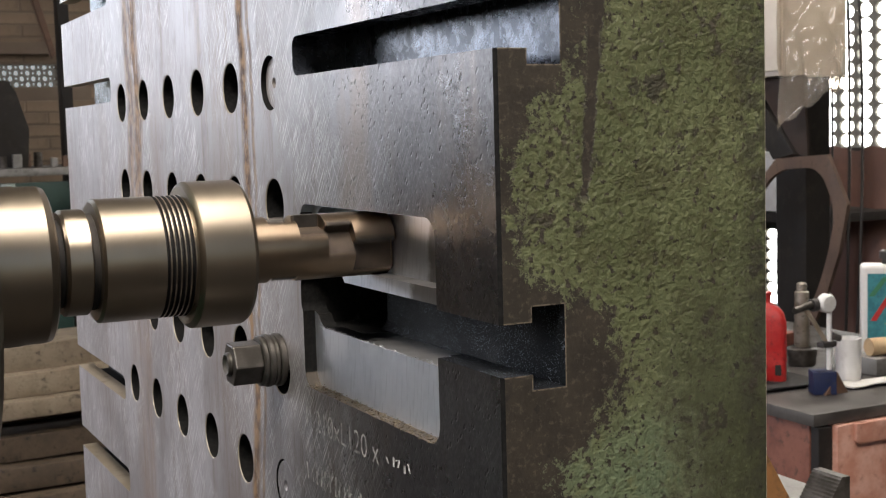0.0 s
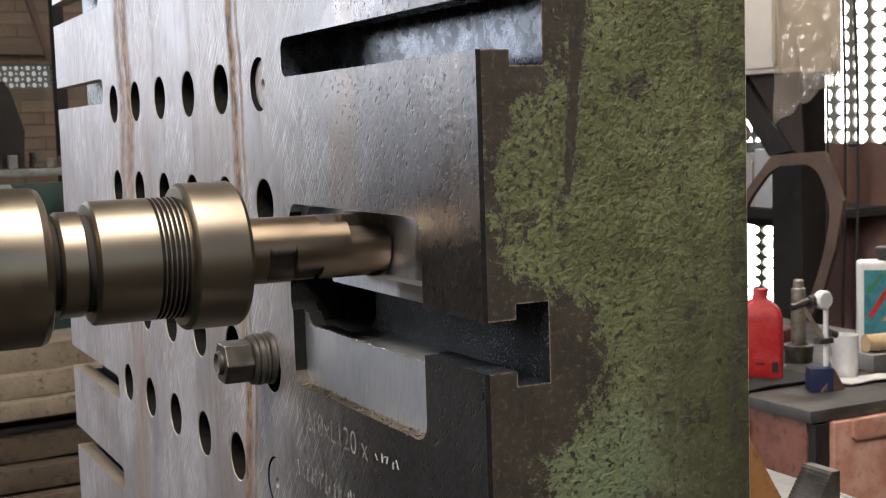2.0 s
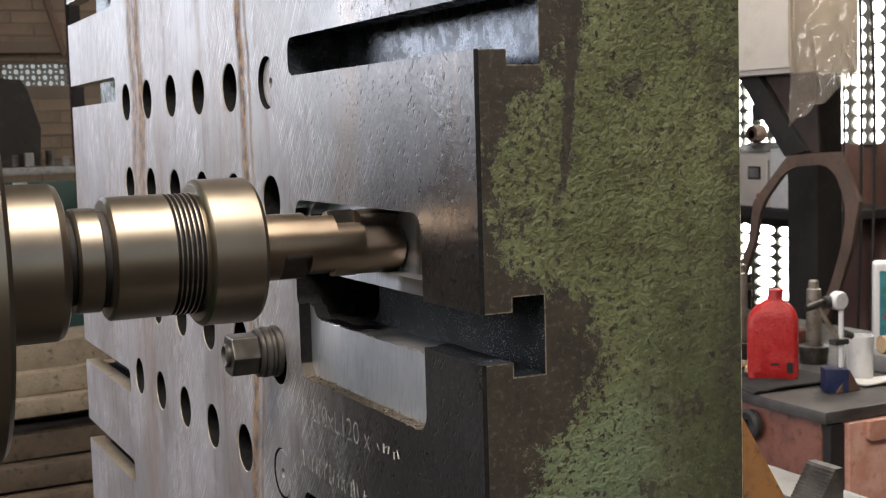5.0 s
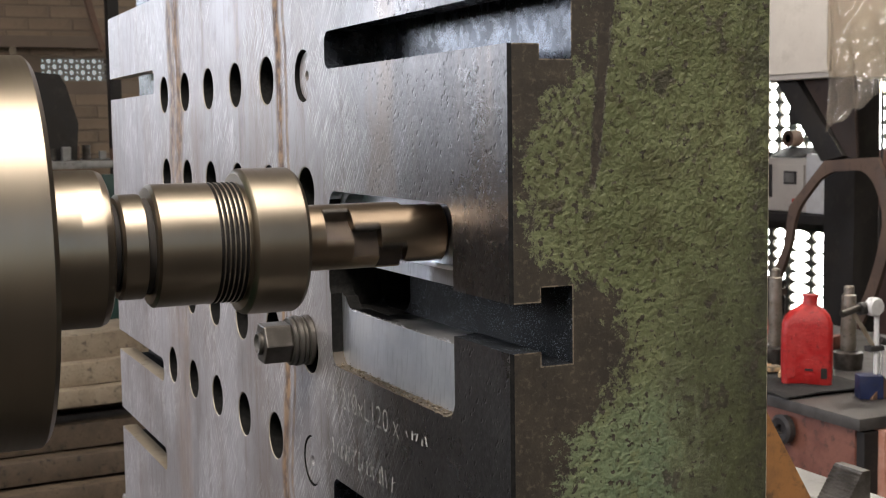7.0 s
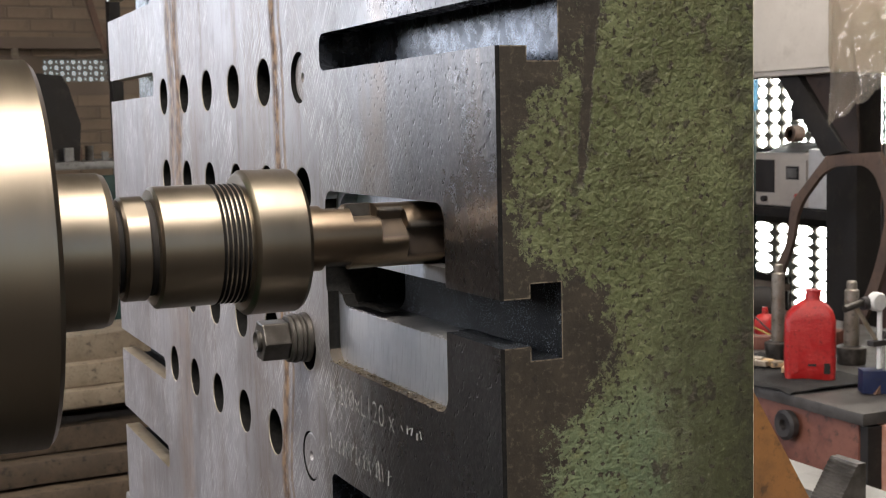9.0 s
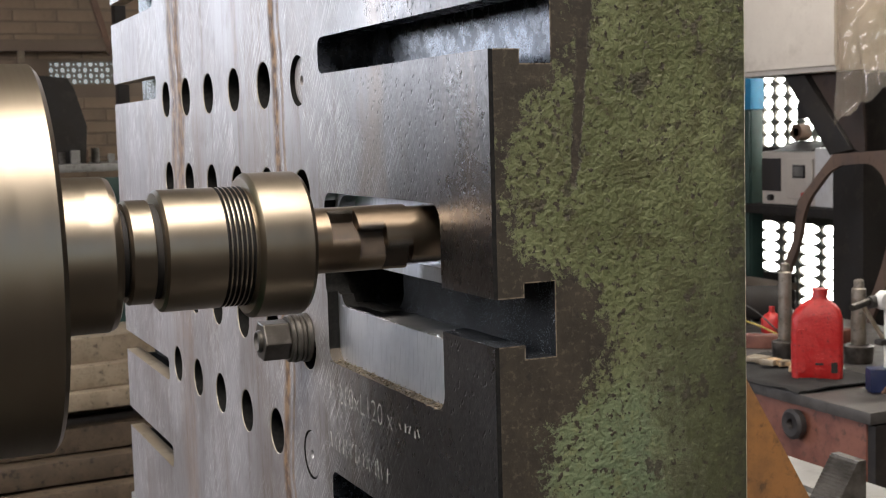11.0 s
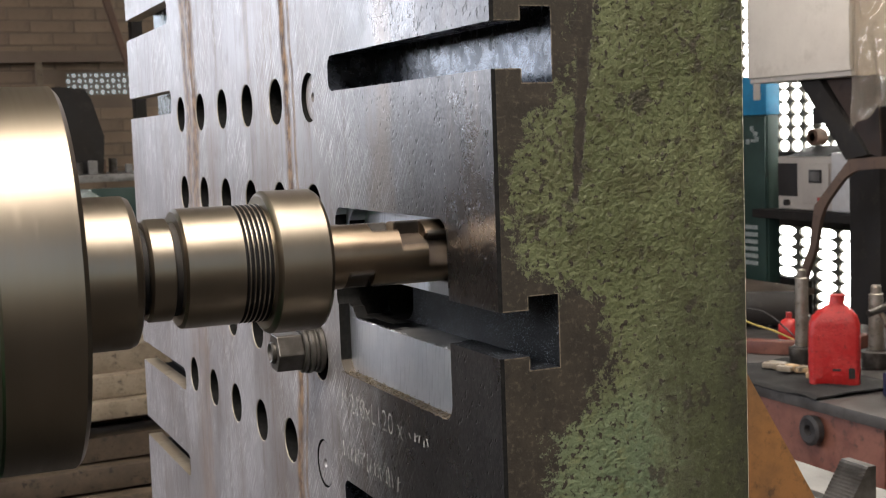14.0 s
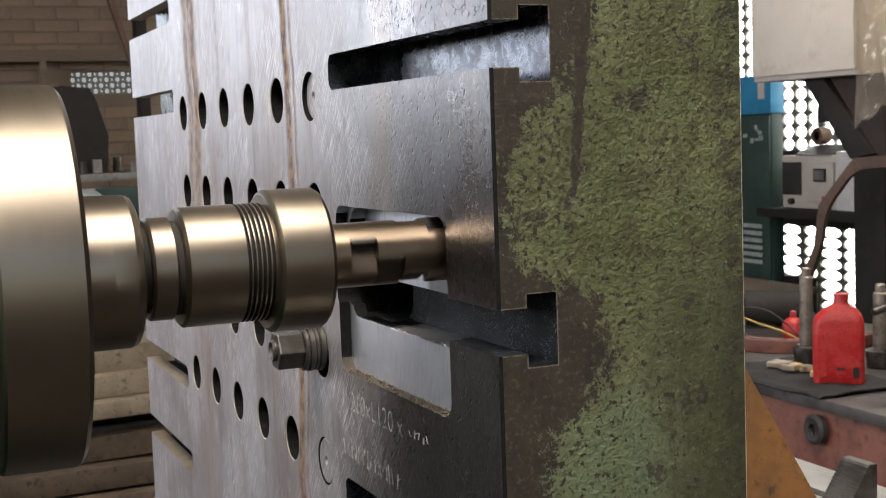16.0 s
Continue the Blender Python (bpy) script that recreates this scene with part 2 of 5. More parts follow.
    metal = n.mix(n.step(n.noise(40, 5, 0.7), 0.35, 0.65), (0.023, 0.018, 0.012), (0.042, 0.033, 0.022))
    metal = n.mix(n.math("MULTIPLY", n.step(n.noise(260, 4, 0.7), 0.52, 0.66), 0.5), metal, (0.12, 0.095, 0.07))
    metal = n.mix(n.math("MULTIPLY", n.step(n.noise(130, 3, 0.6), 0.63, 0.67), 0.8), metal, (0.012, 0.010, 0.008))
    # bright worn edges round the slots' mouths
    worn_edge = n.step(n.noise(170, 4, 0.7), 0.42, 0.52)
    for at in (1.3575, 1.1975):
        d = n.math("ABSOLUTE", n.math("SUBTRACT", z, at))
        head = n.math("MAXIMUM", n.math("SUBTRACT", n.math("ABSOLUTE", n.math("SUBTRACT", x, 0.0272)), 0.0094), n.math("SUBTRACT", d, 0.0208))
        neck = n.math("MAXIMUM", n.math("SUBTRACT", x, 0.0178), n.math("SUBTRACT", d, 0.013))
        lip = n.step(n.math("MINIMUM", head, neck), 0.0004, 0.0009, 1.0, 0.0)
        metal = n.mix(n.math("MULTIPLY", n.math("MULTIPLY", lip, worn_edge), 0.6), metal, (0.27, 0.22, 0.16))
    colour = n.mix(bare, paint, metal)
    coat = n.math("ADD", n.math("MULTIPLY", lumps, 1.5), n.math("ADD", n.math("MULTIPLY", clots, 1.2), n.math("MULTIPLY", blobs, -0.5)))
    coat = n.math("MULTIPLY", coat, n.math("SUBTRACT", 1.0, n.math("MULTIPLY", low_dim, 0.6)))
    height = n.math("ADD", n.math("MULTIPLY", n.math("SUBTRACT", 1.0, gone), n.math("ADD", 0.35, coat)), n.math("MULTIPLY", n.noise(500, 3), 0.3))
    return n.done(colour, n.step(bare, 0.0, 1.0, 0.42, 0.68), 0.0, n.bump(height, 0.62, 0.0016))


def turned_steel(name="turned_steel", tone=(0.335, 0.283, 0.218), rough=0.34, runs=500.0):
    """Bright turned steel: fine rings round the spindle's own axis."""
    n = Net(name)
    x, y, z = n.axes()
    rings = n.noise(runs, 2, 0.6, n.stretch((1, 0.02, 0.02)))
    broad = n.noise(14, 4)
    colour = n.mix(n.step(broad, 0.3, 0.7), tone, tuple(c * 0.78 for c in tone))
    colour = n.mix(n.math("MULTIPLY", n.step(rings, 0.4, 0.7), 0.06), colour, (0.3, 0.25, 0.2))
    return n.done(colour, n.step(rings, 0.2, 0.8, rough - 0.03, rough + 0.05), 1.0)


def milled_steel():
    """Fresh-cut steel with the faint upright tracks of the cutter."""
    n = Net("freshly_milled_steel")
    x, y, z = n.axes()
    broad = n.noise(26, 4, 0.6)
    tracks = n.noise(160, 3, 0.6, n.stretch((1, 2.6, 0.25), (8, 0, 0)))
    colour = n.mix(n.step(broad, 0.35, 0.7), (0.90, 0.92, 0.98), (0.74, 0.76, 0.82))
    colour = n.mix(n.math("MULTIPLY", n.step(tracks, 0.5, 0.68), 0.4), colour, (0.56, 0.57, 0.62))
    # upper floor toward the open end painted darker, for the shade of the cutter
    old = n.math("MULTIPLY", n.step(n.math("ADD", y, n.math("MULTIPLY", n.math("SUBTRACT", n.noise(60, 3), 0.5), 0.02)), 0.116, 0.124, 1.0, 0.0), n.step(z, 1.200, 1.206))
    colour = n.mix(n.math("MULTIPLY", old, 0.8), colour, (0.17, 0.155, 0.14))
    return n.done(colour, n.step(n.math("ADD", broad, n.math("MULTIPLY", tracks, 0.4)), 0.5, 0.9, 0.34, 0.44), 0.95, n.bump(n.math("ADD", tracks, n.noise(700, 2)), 0.10, 0.0003))


def cut_ledge():
    """The flat that the cutter left of the slot's lower lip, turning black toward its inner end."""
    n = Net("black_ended_ledge")
    x, y, z = n.axes()
    inner_black = n.step(n.math("ADD", y, n.math("MULTIPLY", n.math("SUBTRACT", n.noise(180, 5, 0.8), 0.5), 0.05)), 0.188, 0.200)
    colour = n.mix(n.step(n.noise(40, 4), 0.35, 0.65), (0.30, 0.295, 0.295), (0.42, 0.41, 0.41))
    return n.done(n.mix(inner_black, colour, (0.006, 0.006, 0.007)), 0.34, 0.7, n.bump(n.noise(500, 3), 0.08, 0.0003))


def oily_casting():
    """Oily gritty casting; the slot's shade and the grains' glints are painted in."""
    n = Net("shaded_oily_casting")
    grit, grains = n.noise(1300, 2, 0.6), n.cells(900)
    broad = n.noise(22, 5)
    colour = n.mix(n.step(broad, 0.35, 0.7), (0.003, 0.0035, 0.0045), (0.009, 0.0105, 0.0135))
    # pale flecks of colour for the glints on the grains
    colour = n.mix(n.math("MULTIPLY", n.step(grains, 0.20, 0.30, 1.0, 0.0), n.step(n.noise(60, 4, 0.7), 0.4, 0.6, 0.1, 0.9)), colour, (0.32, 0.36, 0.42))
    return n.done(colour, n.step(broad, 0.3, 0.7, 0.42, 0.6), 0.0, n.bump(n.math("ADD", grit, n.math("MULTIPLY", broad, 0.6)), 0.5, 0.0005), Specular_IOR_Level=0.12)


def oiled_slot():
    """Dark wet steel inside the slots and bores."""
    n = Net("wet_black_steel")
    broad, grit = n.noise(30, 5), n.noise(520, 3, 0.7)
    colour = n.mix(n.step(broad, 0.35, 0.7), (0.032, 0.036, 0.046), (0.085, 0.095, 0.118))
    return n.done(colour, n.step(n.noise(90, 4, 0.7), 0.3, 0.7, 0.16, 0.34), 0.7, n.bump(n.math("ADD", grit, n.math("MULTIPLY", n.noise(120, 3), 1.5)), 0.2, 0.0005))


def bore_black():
    # near-black colour carries the shade inside bores, slot ends and pocket walls
    n = Net("shade_black_bore")
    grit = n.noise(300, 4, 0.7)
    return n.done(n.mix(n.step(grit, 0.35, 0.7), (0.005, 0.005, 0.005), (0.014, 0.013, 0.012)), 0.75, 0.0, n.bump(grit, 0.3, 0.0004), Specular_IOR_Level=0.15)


def glowing(name, colour, strength):
    m, t, p = nodes_of(name)
    p.inputs["Base Color"].default_value = (*colour, 1)
    p.inputs["Emission Color"].default_value = (*colour, 1)
    p.inputs["Emission Strength"].default_value = strength
    return m


def clear_film():
    n = Net("crumpled_clear_plastic")
    folds = n.noise(14, 4, 0.6)
    return n.done((0.88, 0.80, 0.69), 0.06, 0.0, n.bump(folds, 0.15, 0.006), Transmission_Weight=0.9, IOR=1.12, Coat_Weight=0.6, Coat_Roughness=0.08, Coat_IOR=1.6)


FACE, GREEN = ground_steel(), green_paint()
STEEL = turned_steel()
CUTTER_STEEL = turned_steel("cutter_steel", (0.40, 0.31, 0.22), 0.3, 160.0)
DARK_STEEL = worn("dark_oily_steel", (0.065, 0.058, 0.05), (0.14, 0.127, 0.115), scale=30, fine=300, rough=(0.3, 0.5), metal=0.7)
MILLED, OILY, WET, BORE, LEDGE = milled_steel(), oily_casting(), oiled_slot(), bore_black(), cut_ledge()
CHIPS = worn("dull_brown_chips", (0.10, 0.08, 0.055), (0.17, 0.14, 0.10), scale=200, fine=900, rough=(0.5, 0.7), metal=0.4)
EDGE = worn("brown_bare_casting", (0.05, 0.04, 0.03), (0.09, 0.072, 0.054), scale=30, fine=260, rough=(0.7, 0.88))
LIP = worn("worn_slot_lip", (0.33, 0.27, 0.19), (0.42, 0.36, 0.28), scale=25, fine=260, rough=(0.35, 0.55), metal=0.5)
ORANGE = worn("rusty_orange_paint", (0.33, 0.15, 0.05), (0.22, 0.11, 0.045), (0.05, 0.035, 0.025), 22, 160, (0.5, 0.7), amount=0.8)
TABLE = worn("planed_grey_iron", (0.2, 0.19, 0.18), (0.3, 0.29, 0.275), scale=14, fine=200, rough=(0.4, 0.6), metal=0.5)
HEAD_GREEN = worn("machine_green_paint", (0.03, 0.16, 0.08), (0.05, 0.2, 0.1), scale=10, fine=120)
RED_PAINT = worn("faded_red_machine_paint", (0.12, 0.038, 0.024), (0.19, 0.075, 0.05), (0.03, 0.016, 0.013), 13, 90, (0.45, 0.7), amount=0.85)
ORANGE_RED = worn("scuffed_orange_red_paint", (0.42, 0.19, 0.13), (0.54, 0.31, 0.24), (0.22, 0.11, 0.08), 16, 90, (0.45, 0.7), amount=0.6)
RED_PLASTIC = worn("scuffed_red_plastic", (0.42, 0.014, 0.014), (0.48, 0.03, 0.026), (0.1, 0.01, 0.01), 30, 130, (0.3, 0.55), relief=0.5, depth=0.004, amount=0.85)
BLACK_CLOTH = worn("oily_black_cloth", (0.006, 0.006, 0.006), (0.015, 0.014, 0.013), scale=20, fine=400, rough=(0.8, 0.95), relief=0.8)
RUBBER = worn("black_rubber", (0.02, 0.018, 0.018), (0.04, 0.035, 0.033), scale=20, fine=200, rough=(0.5, 0.75))
WHITE_PAINT = worn("grimy_white_enamel", (0.66, 0.6, 0.52), (0.58, 0.52, 0.45), (0.3, 0.24, 0.18), 2.2, 70, (0.4, 0.55), relief=0.1, amount=0.35)
WHITE = worn("white_plastic", (0.78, 0.77, 0.75), (0.68, 0.66, 0.63), (0.35, 0.3, 0.26), 9, 90, (0.35, 0.5), relief=0.1, amount=0.3)
BROWN_STEEL = worn("rust_brown_steel", (0.1, 0.055, 0.035), (0.15, 0.085, 0.055), (0.04, 0.025, 0.02), 6, 90, (0.5, 0.75))
BLACK_STEEL = worn("black_steel", (0.010, 0.008, 0.007), (0.020, 0.016, 0.013), scale=6, fine=90, rough=(0.65, 0.9))
DARK_BROWN = worn("soot_brown_steel", (0.032, 0.02, 0.015), (0.05, 0.032, 0.024), (0.015, 0.01, 0.008), 6, 90, (0.6, 0.85))
DULL_BROWN = worn("dull_brown_plate", (0.075, 0.046, 0.033), (0.11, 0.07, 0.05), (0.03, 0.02, 0.015), 9, 120, (0.55, 0.8), amount=0.7)
TARP = worn("dark_red_tarpaulin", (0.085, 0.038, 0.027), (0.125, 0.06, 0.042), (0.04, 0.022, 0.017), 4, 120, (0.5, 0.7))
CONCRETE = worn("grey_lattice_concrete", (0.2, 0.19, 0.165), (0.27, 0.25, 0.215), (0.1, 0.09, 0.075), 10, 160, (0.8, 0.95), amount=0.6)
PLASTER = worn("sooty_brown_plaster", (0.16, 0.118, 0.085), (0.21, 0.16, 0.118), (0.12, 0.088, 0.066), 1.6, 60, (0.8, 0.95), amount=0.6)
BRICK = worn("dusty_tan_brick", (0.23, 0.168, 0.112), (0.29, 0.215, 0.148), (0.17, 0.12, 0.085), 6, 120, (0.8, 0.95), amount=0.6, pieces=True)
FLOOR = worn("oil_stained_concrete_floor", (0.014, 0.0115, 0.0095), (0.027, 0.022, 0.018), (0.03, 0.026, 0.023), 1.2, 70, (0.6, 0.85), amount=0.8)
ROOF = worn("dusty_roof_sheet", (0.3, 0.26, 0.21), (0.38, 0.33, 0.27), scale=2, fine=50, rough=(0.6, 0.8))
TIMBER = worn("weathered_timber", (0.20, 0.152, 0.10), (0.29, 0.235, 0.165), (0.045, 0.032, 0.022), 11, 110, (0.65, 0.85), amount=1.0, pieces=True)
# shaded copy of the timber for the stack's lower beams
DARK_TIMBER = worn("shaded_timber", (0.085, 0.06, 0.038), (0.14, 0.10, 0.065), (0.016, 0.012, 0.009), 14, 110, (0.6, 0.85), amount=1.0, pieces=True)
PAPER = worn("tan_paper_tube", (0.52, 0.36, 0.2), (0.58, 0.42, 0.25), scale=9, fine=120, rough=(0.6, 0.8), amount=0.3)
BLUE = worn("bright_blue_plastic", (0.02, 0.22, 0.42), (0.03, 0.28, 0.5), scale=9, fine=120, rough=(0.35, 0.5), amount=0.3)
NAVY = worn("navy_magnet_paint", (0.006, 0.012, 0.05), (0.012, 0.022, 0.075), scale=20, fine=200, amount=0.4)
BOTTLE_GREEN = worn("dark_green_cabinet_paint", (0.022, 0.05, 0.042), (0.035, 0.07, 0.058), (0.02, 0.02, 0.018), 5, 90, (0.35, 0.55), amount=0.4)
DUSTY_BLACK = worn("dusty_black_guard", (0.055, 0.042, 0.033), (0.085, 0.066, 0.052), scale=9, fine=90, rough=(0.8, 0.95))
CHALK = worn("white_chalk", (0.66, 0.65, 0.62), (0.34, 0.33, 0.32), (0.12, 0.11, 0.10), 150, 700, (0.9, 1.0), amount=0.7)
DAYLIGHT = glowing("hazy_daylight", (1.0, 1.0, 0.95), 10.0)
FILM = clear_film()
# pale cream paints the lattice side's light onto the plate's and ribs' edges
CREAM_EDGE = worn("lit_cream_edge", (0.88, 0.80, 0.65), (0.78, 0.68, 0.52), (0.35, 0.27, 0.18), 40, 260, (0.4, 0.6), amount=0.4)
BENCH_IRON = worn("oily_bench_iron", (0.055, 0.049, 0.045), (0.1, 0.092, 0.086), (0.03, 0.026, 0.023), 9, 160, (0.35, 0.6), 0.3, amount=0.7)
ARBOR = worn("grey_tool_steel", (0.27, 0.235, 0.19), (0.38, 0.34, 0.29), (0.05, 0.04, 0.03), 25, 200, (0.3, 0.5), 0.7, amount=0.7)
GASH = worn("chip_gash_steel", (0.05, 0.035, 0.025), (0.09, 0.065, 0.045), scale=60, fine=400, rough=(0.6, 0.8), metal=0.2)
STREAK = worn("pale_scuffs", (0.4, 0.44, 0.42), (0.3, 0.34, 0.32), scale=30, fine=200)
YELLOW = worn("yellow_cable", (0.5, 0.36, 0.08), (0.4, 0.3, 0.08), scale=30, fine=200)
TEAL = worn("teal_printed_label", (0.02, 0.16, 0.2), (0.05, 0.25, 0.28), scale=40, fine=200)


# ---- shapes ----
def part(name, bm, material, parent=None, label=""):
    me = bpy.data.meshes.new(name)
    bm.to_mesh(me)
    bm.free()
    for m in material if isinstance(material, (list, tuple)) else [material]:
        me.materials.append(m)
    ob = new(name, me)
    if parent:
        ob.parent = parent
    if label:
        ob["label"] = label
    return ob


def holder(name, at, label, category, group="", kind=""):
    ob = new(name)
    ob.empty_display_size = 0.05
    ob.location = at
    return tagged(ob, label, category, group, kind)


def smooth(ob, degrees=40):
    ob.data.shade_smooth()
    ob.data.set_sharp_from_angle(angle=radians(degrees))
    return ob


def box(lo, hi, bevel=0.0, segments=2, bm=None):
    """A box between two corners, its edges rounded."""
    own = bmesh.new()
    m = Matrix.LocRotScale([(a + b) / 2 for a, b in zip(lo, hi)], None, [b - a for a, b in zip(lo, hi)])
    bmesh.ops.create_cube(own, size=1, matrix=m)
    if bevel:
        bmesh.ops.bevel(own, geom=own.edges, offset=bevel, segments=segments, affect="EDGES", profile=0.6)
    if bm is None:
        return own
    return merged(bm, own)


def merged(bm, other, m=None):
    if m is not None:
        bmesh.ops.transform(other, matrix=m, verts=other.verts)
    me = bpy.data.meshes.new("scratch")
    other.to_mesh(me)
    other.free()
    bm.from_mesh(me)
    bpy.data.meshes.remove(me)
    return bm


def lathe(profile, around="x", segments=64, bm=None):
    """A turned body: profile of (along, radius) about an axis through the origin."""
    own = bmesh.new()
    rings = []
    for along, r in profile:
        ring = []
        for k in range(segments if r > 1e-6 else 1):
            a = 2 * math.pi * k / segments
            c, s = r * math.cos(a), r * math.sin(a)
            ring.append(own.verts.new({"x": (along, c, s), "y": (c, along, s), "z": (c, s, along)}[around]))
        rings.append(ring)
    for p, q in zip(rings, rings[1:]):
        for k in range(max(len(p), len(q))):
            j = (k + 1) % max(len(p), len(q))
            loop = [p[k % len(p)], p[j % len(p)], q[j % len(q)], q[k % len(q)]]
            loop = [v for i, v in enumerate(loop) if v not in loop[:i]]
            if len(loop) > 2:
                own.faces.new(loop)
    for ring in (rings[0], rings[-1]):
        if len(ring) > 2:
            own.faces.new(ring)
    bmesh.ops.recalc_face_normals(own, faces=own.faces)
    return own if bm is None else merged(bm, own)


def rod(a, b, r, segments=16, bm=None, r2=None):
    a, b = Vector(a), Vector(b)
    own = bmesh.new()
    bmesh.ops.create_cone(own, cap_ends=True, segments=segments, radius1=r, radius2=r if r2 is None else r2, depth=(b - a).length,
                          matrix=Matrix.Translation((a + b) / 2) @ (b - a).to_track_quat("Z", "Y").to_matrix().to_4x4())
    return own if bm is None else merged(bm, own)


def prism(outline, axis, lo, hi, bevel=0.0):
    """An outline in the plane across an axis, drawn out from lo to hi."""
    own = bmesh.new()

    def at(p, v):
        return {"x": (v, *p), "y": (p[0], v, p[1]), "z": (*p, v)}[axis]

    a, b = [own.verts.new(at(p, lo)) for p in outline], [own.verts.new(at(p, hi)) for p in outline]
    own.faces.new(a), own.faces.new(b[::-1])
    for k in range(len(a)):
        j = (k + 1) % len(a)
        own.faces.new((a[j], a[k], b[k], b[j]))
    bmesh.ops.recalc_face_normals(own, faces=own.faces)
    if bevel:
        bmesh.ops.bevel(own, geom=own.edges, offset=bevel, segments=2, affect="EDGES", profile=0.6)
    return own


def rounded(y0, z0, y1, z1, r, steps=6):
    """A rectangle's outline with round corners."""
    pts = []
    for cy, cz, a0 in ((y1 - r, z1 - r, 0), (y0 + r, z1 - r, 90), (y0 + r, z0 + r, 180), (y1 - r, z0 + r, 270)):
        for k in range(steps + 1):
            a = radians(a0 + 90 * k / steps)
            pts.append((cy + r * math.cos(a), cz + r * math.sin(a)))
    return pts


def tube(name, points, r, material, parent=None):
    """A bent cable or hose."""
    cu = bpy.data.curves.new(name, "CURVE")
    cu.dimensions, cu.bevel_depth, cu.bevel_resolution = "3D", r, 2
    sp = cu.splines.new("BEZIER")
    sp.bezier_points.add(len(points) - 1)
    for bp, p in zip(sp.bezier_points, points):
        bp.co, bp.handle_left_type, bp.handle_right_type = p, "AUTO", "AUTO"
    raw = bpy.data.objects.new(name, cu)
    me = bpy.data.meshes.new_from_object(raw)
    bpy.data.objects.remove(raw)
    me.materials.clear()
    me.materials.append(material)
    ob = new(name, me)
    if parent:
        ob.parent = parent
    return ob


def carved(body, cutters):
    """body (bmesh) with each cutter (bmesh) taken out of it; returns a bmesh."""
    me = bpy.data.meshes.new("body")
    body.to_mesh(me)
    body.free()
    ob = new("body", me)
    tools = []
    for c in cutters:
        cm = bpy.data.meshes.new("tool")
        c.to_mesh(cm)
        c.free()
        t = new("tool", cm)
        tools.append(t)
        mod = ob.modifiers.new("cut", "BOOLEAN")
        mod.operation, mod.solver, mod.object = "DIFFERENCE", "EXACT", t
    got = bpy.data.meshes.new_from_object(ob.evaluated_get(bpy.context.evaluated_depsgraph_get()))
    for o in (ob, *tools):
        bpy.data.objects.remove(o)
    out = bmesh.new()
    out.from_mesh(got)
    return out


def put(name, bm, material, parent, label="", turned=0):
    """A part whose shape is given in the room's space."""
    ob = part(name, bm, material, parent, label)
    if parent is not None and parent.parent is None:
        ob.location = -parent.location
    return smooth(ob, turned) if turned else ob


def alone(name, bm, material, label, category, kind="", group="", turned=0):
    ob = tagged(part(name, bm, material), label, category, group, kind)
    return smooth(ob, turned) if turned else ob


# ---- the workshop's shell ----
def wall_with_openings(lo, hi, axis, openings):
    """A wall slab with rectangular openings through it."""
    cuts = []
    for a0, z0, a1, z1 in openings:
        if axis == "x":
            cuts.append(box((lo[0] - 0.1, a0, z0), (hi[0] + 0.1, a1, z1)))
        else:
            cuts.append(box((a0, lo[1] - 0.1, z0), (a1, hi[1] + 0.1, z1)))
    body = box(lo, hi)
    return carved(body, cuts) if cuts else body


alone("floor", box((-5, -4.2, -0.15), (4.4, 6.7, 0)), FLOOR, "oil-stained grey concrete workshop floor", "floor", "structure")
LATTICE = ((3.20, 1.17, 4.476, 2.115), (4.7235, 1.15, 5.6865, 2.095), (4.656, 0.19, 4.959, 0.75), (4.959, 0.47, 5.289, 0.75))
alone("wall_east", wall_with_openings((4.2, -4.2, 0), (4.235, 6.7, 4.3), "x", LATTICE), BLACK_STEEL, "sooty dark workshop wall with openwork panels", "wall", "structure")
alone("wall_north", wall_with_openings((-5, 6.5, 0), (4.2, 6.65, 4.3), "y", ((-4.7, 1.5, -0.3, 3.5), (0.632, 1.584, 0.98, 1.704))), PLASTER, "sooty brown masonry wall", "wall", "structure")
alone("wall_west", box((-5.15, -4.2, 0), (-5, 6.7, 4.3)), PLASTER, "plain plastered workshop wall", "wall", "structure")
alone("wall_south", wall_with_openings((-5, -4.2, 0), (4.2, -4.05, 4.3), "y", ((-1.5, 1.0, 1.1, 3.4),)), PLASTER, "plain wall with a wide doorway", "wall", "structure")
# the second opening is cut for the added rear fill
alone("ceiling", carved(box((-5.0, -4.05, 3.4), (4.35, 6.7, 3.5)), [box((-1.6, -1.8, 3.3), (0.8, -0.1, 3.6)), box((1.6, 1.7, 3.3), (3.2, 2.9, 3.6))]), ROOF, "dusty sheet roof with two overhead openings", "ceiling", "structure")
alone("ground", box((-60, -60, -0.3), (60, 60, -0.16)), FLOOR, "bare yard ground outside", "ground", "structure")
alone("backdrop", box((5.3, 1.5, -0.1), (5.32, 8.5, 4)), DAYLIGHT, "hazy bright daylight outside the openwork wall", "backdrop", "structure")
alone("backdrop", box((0, 7.4, 1.0), (2.2, 7.42, 2.6)), glowing("soft_daylight", (0.85, 0.95, 1.0), 0.42), "daylight outside the small openwork window", "backdrop", "structure")


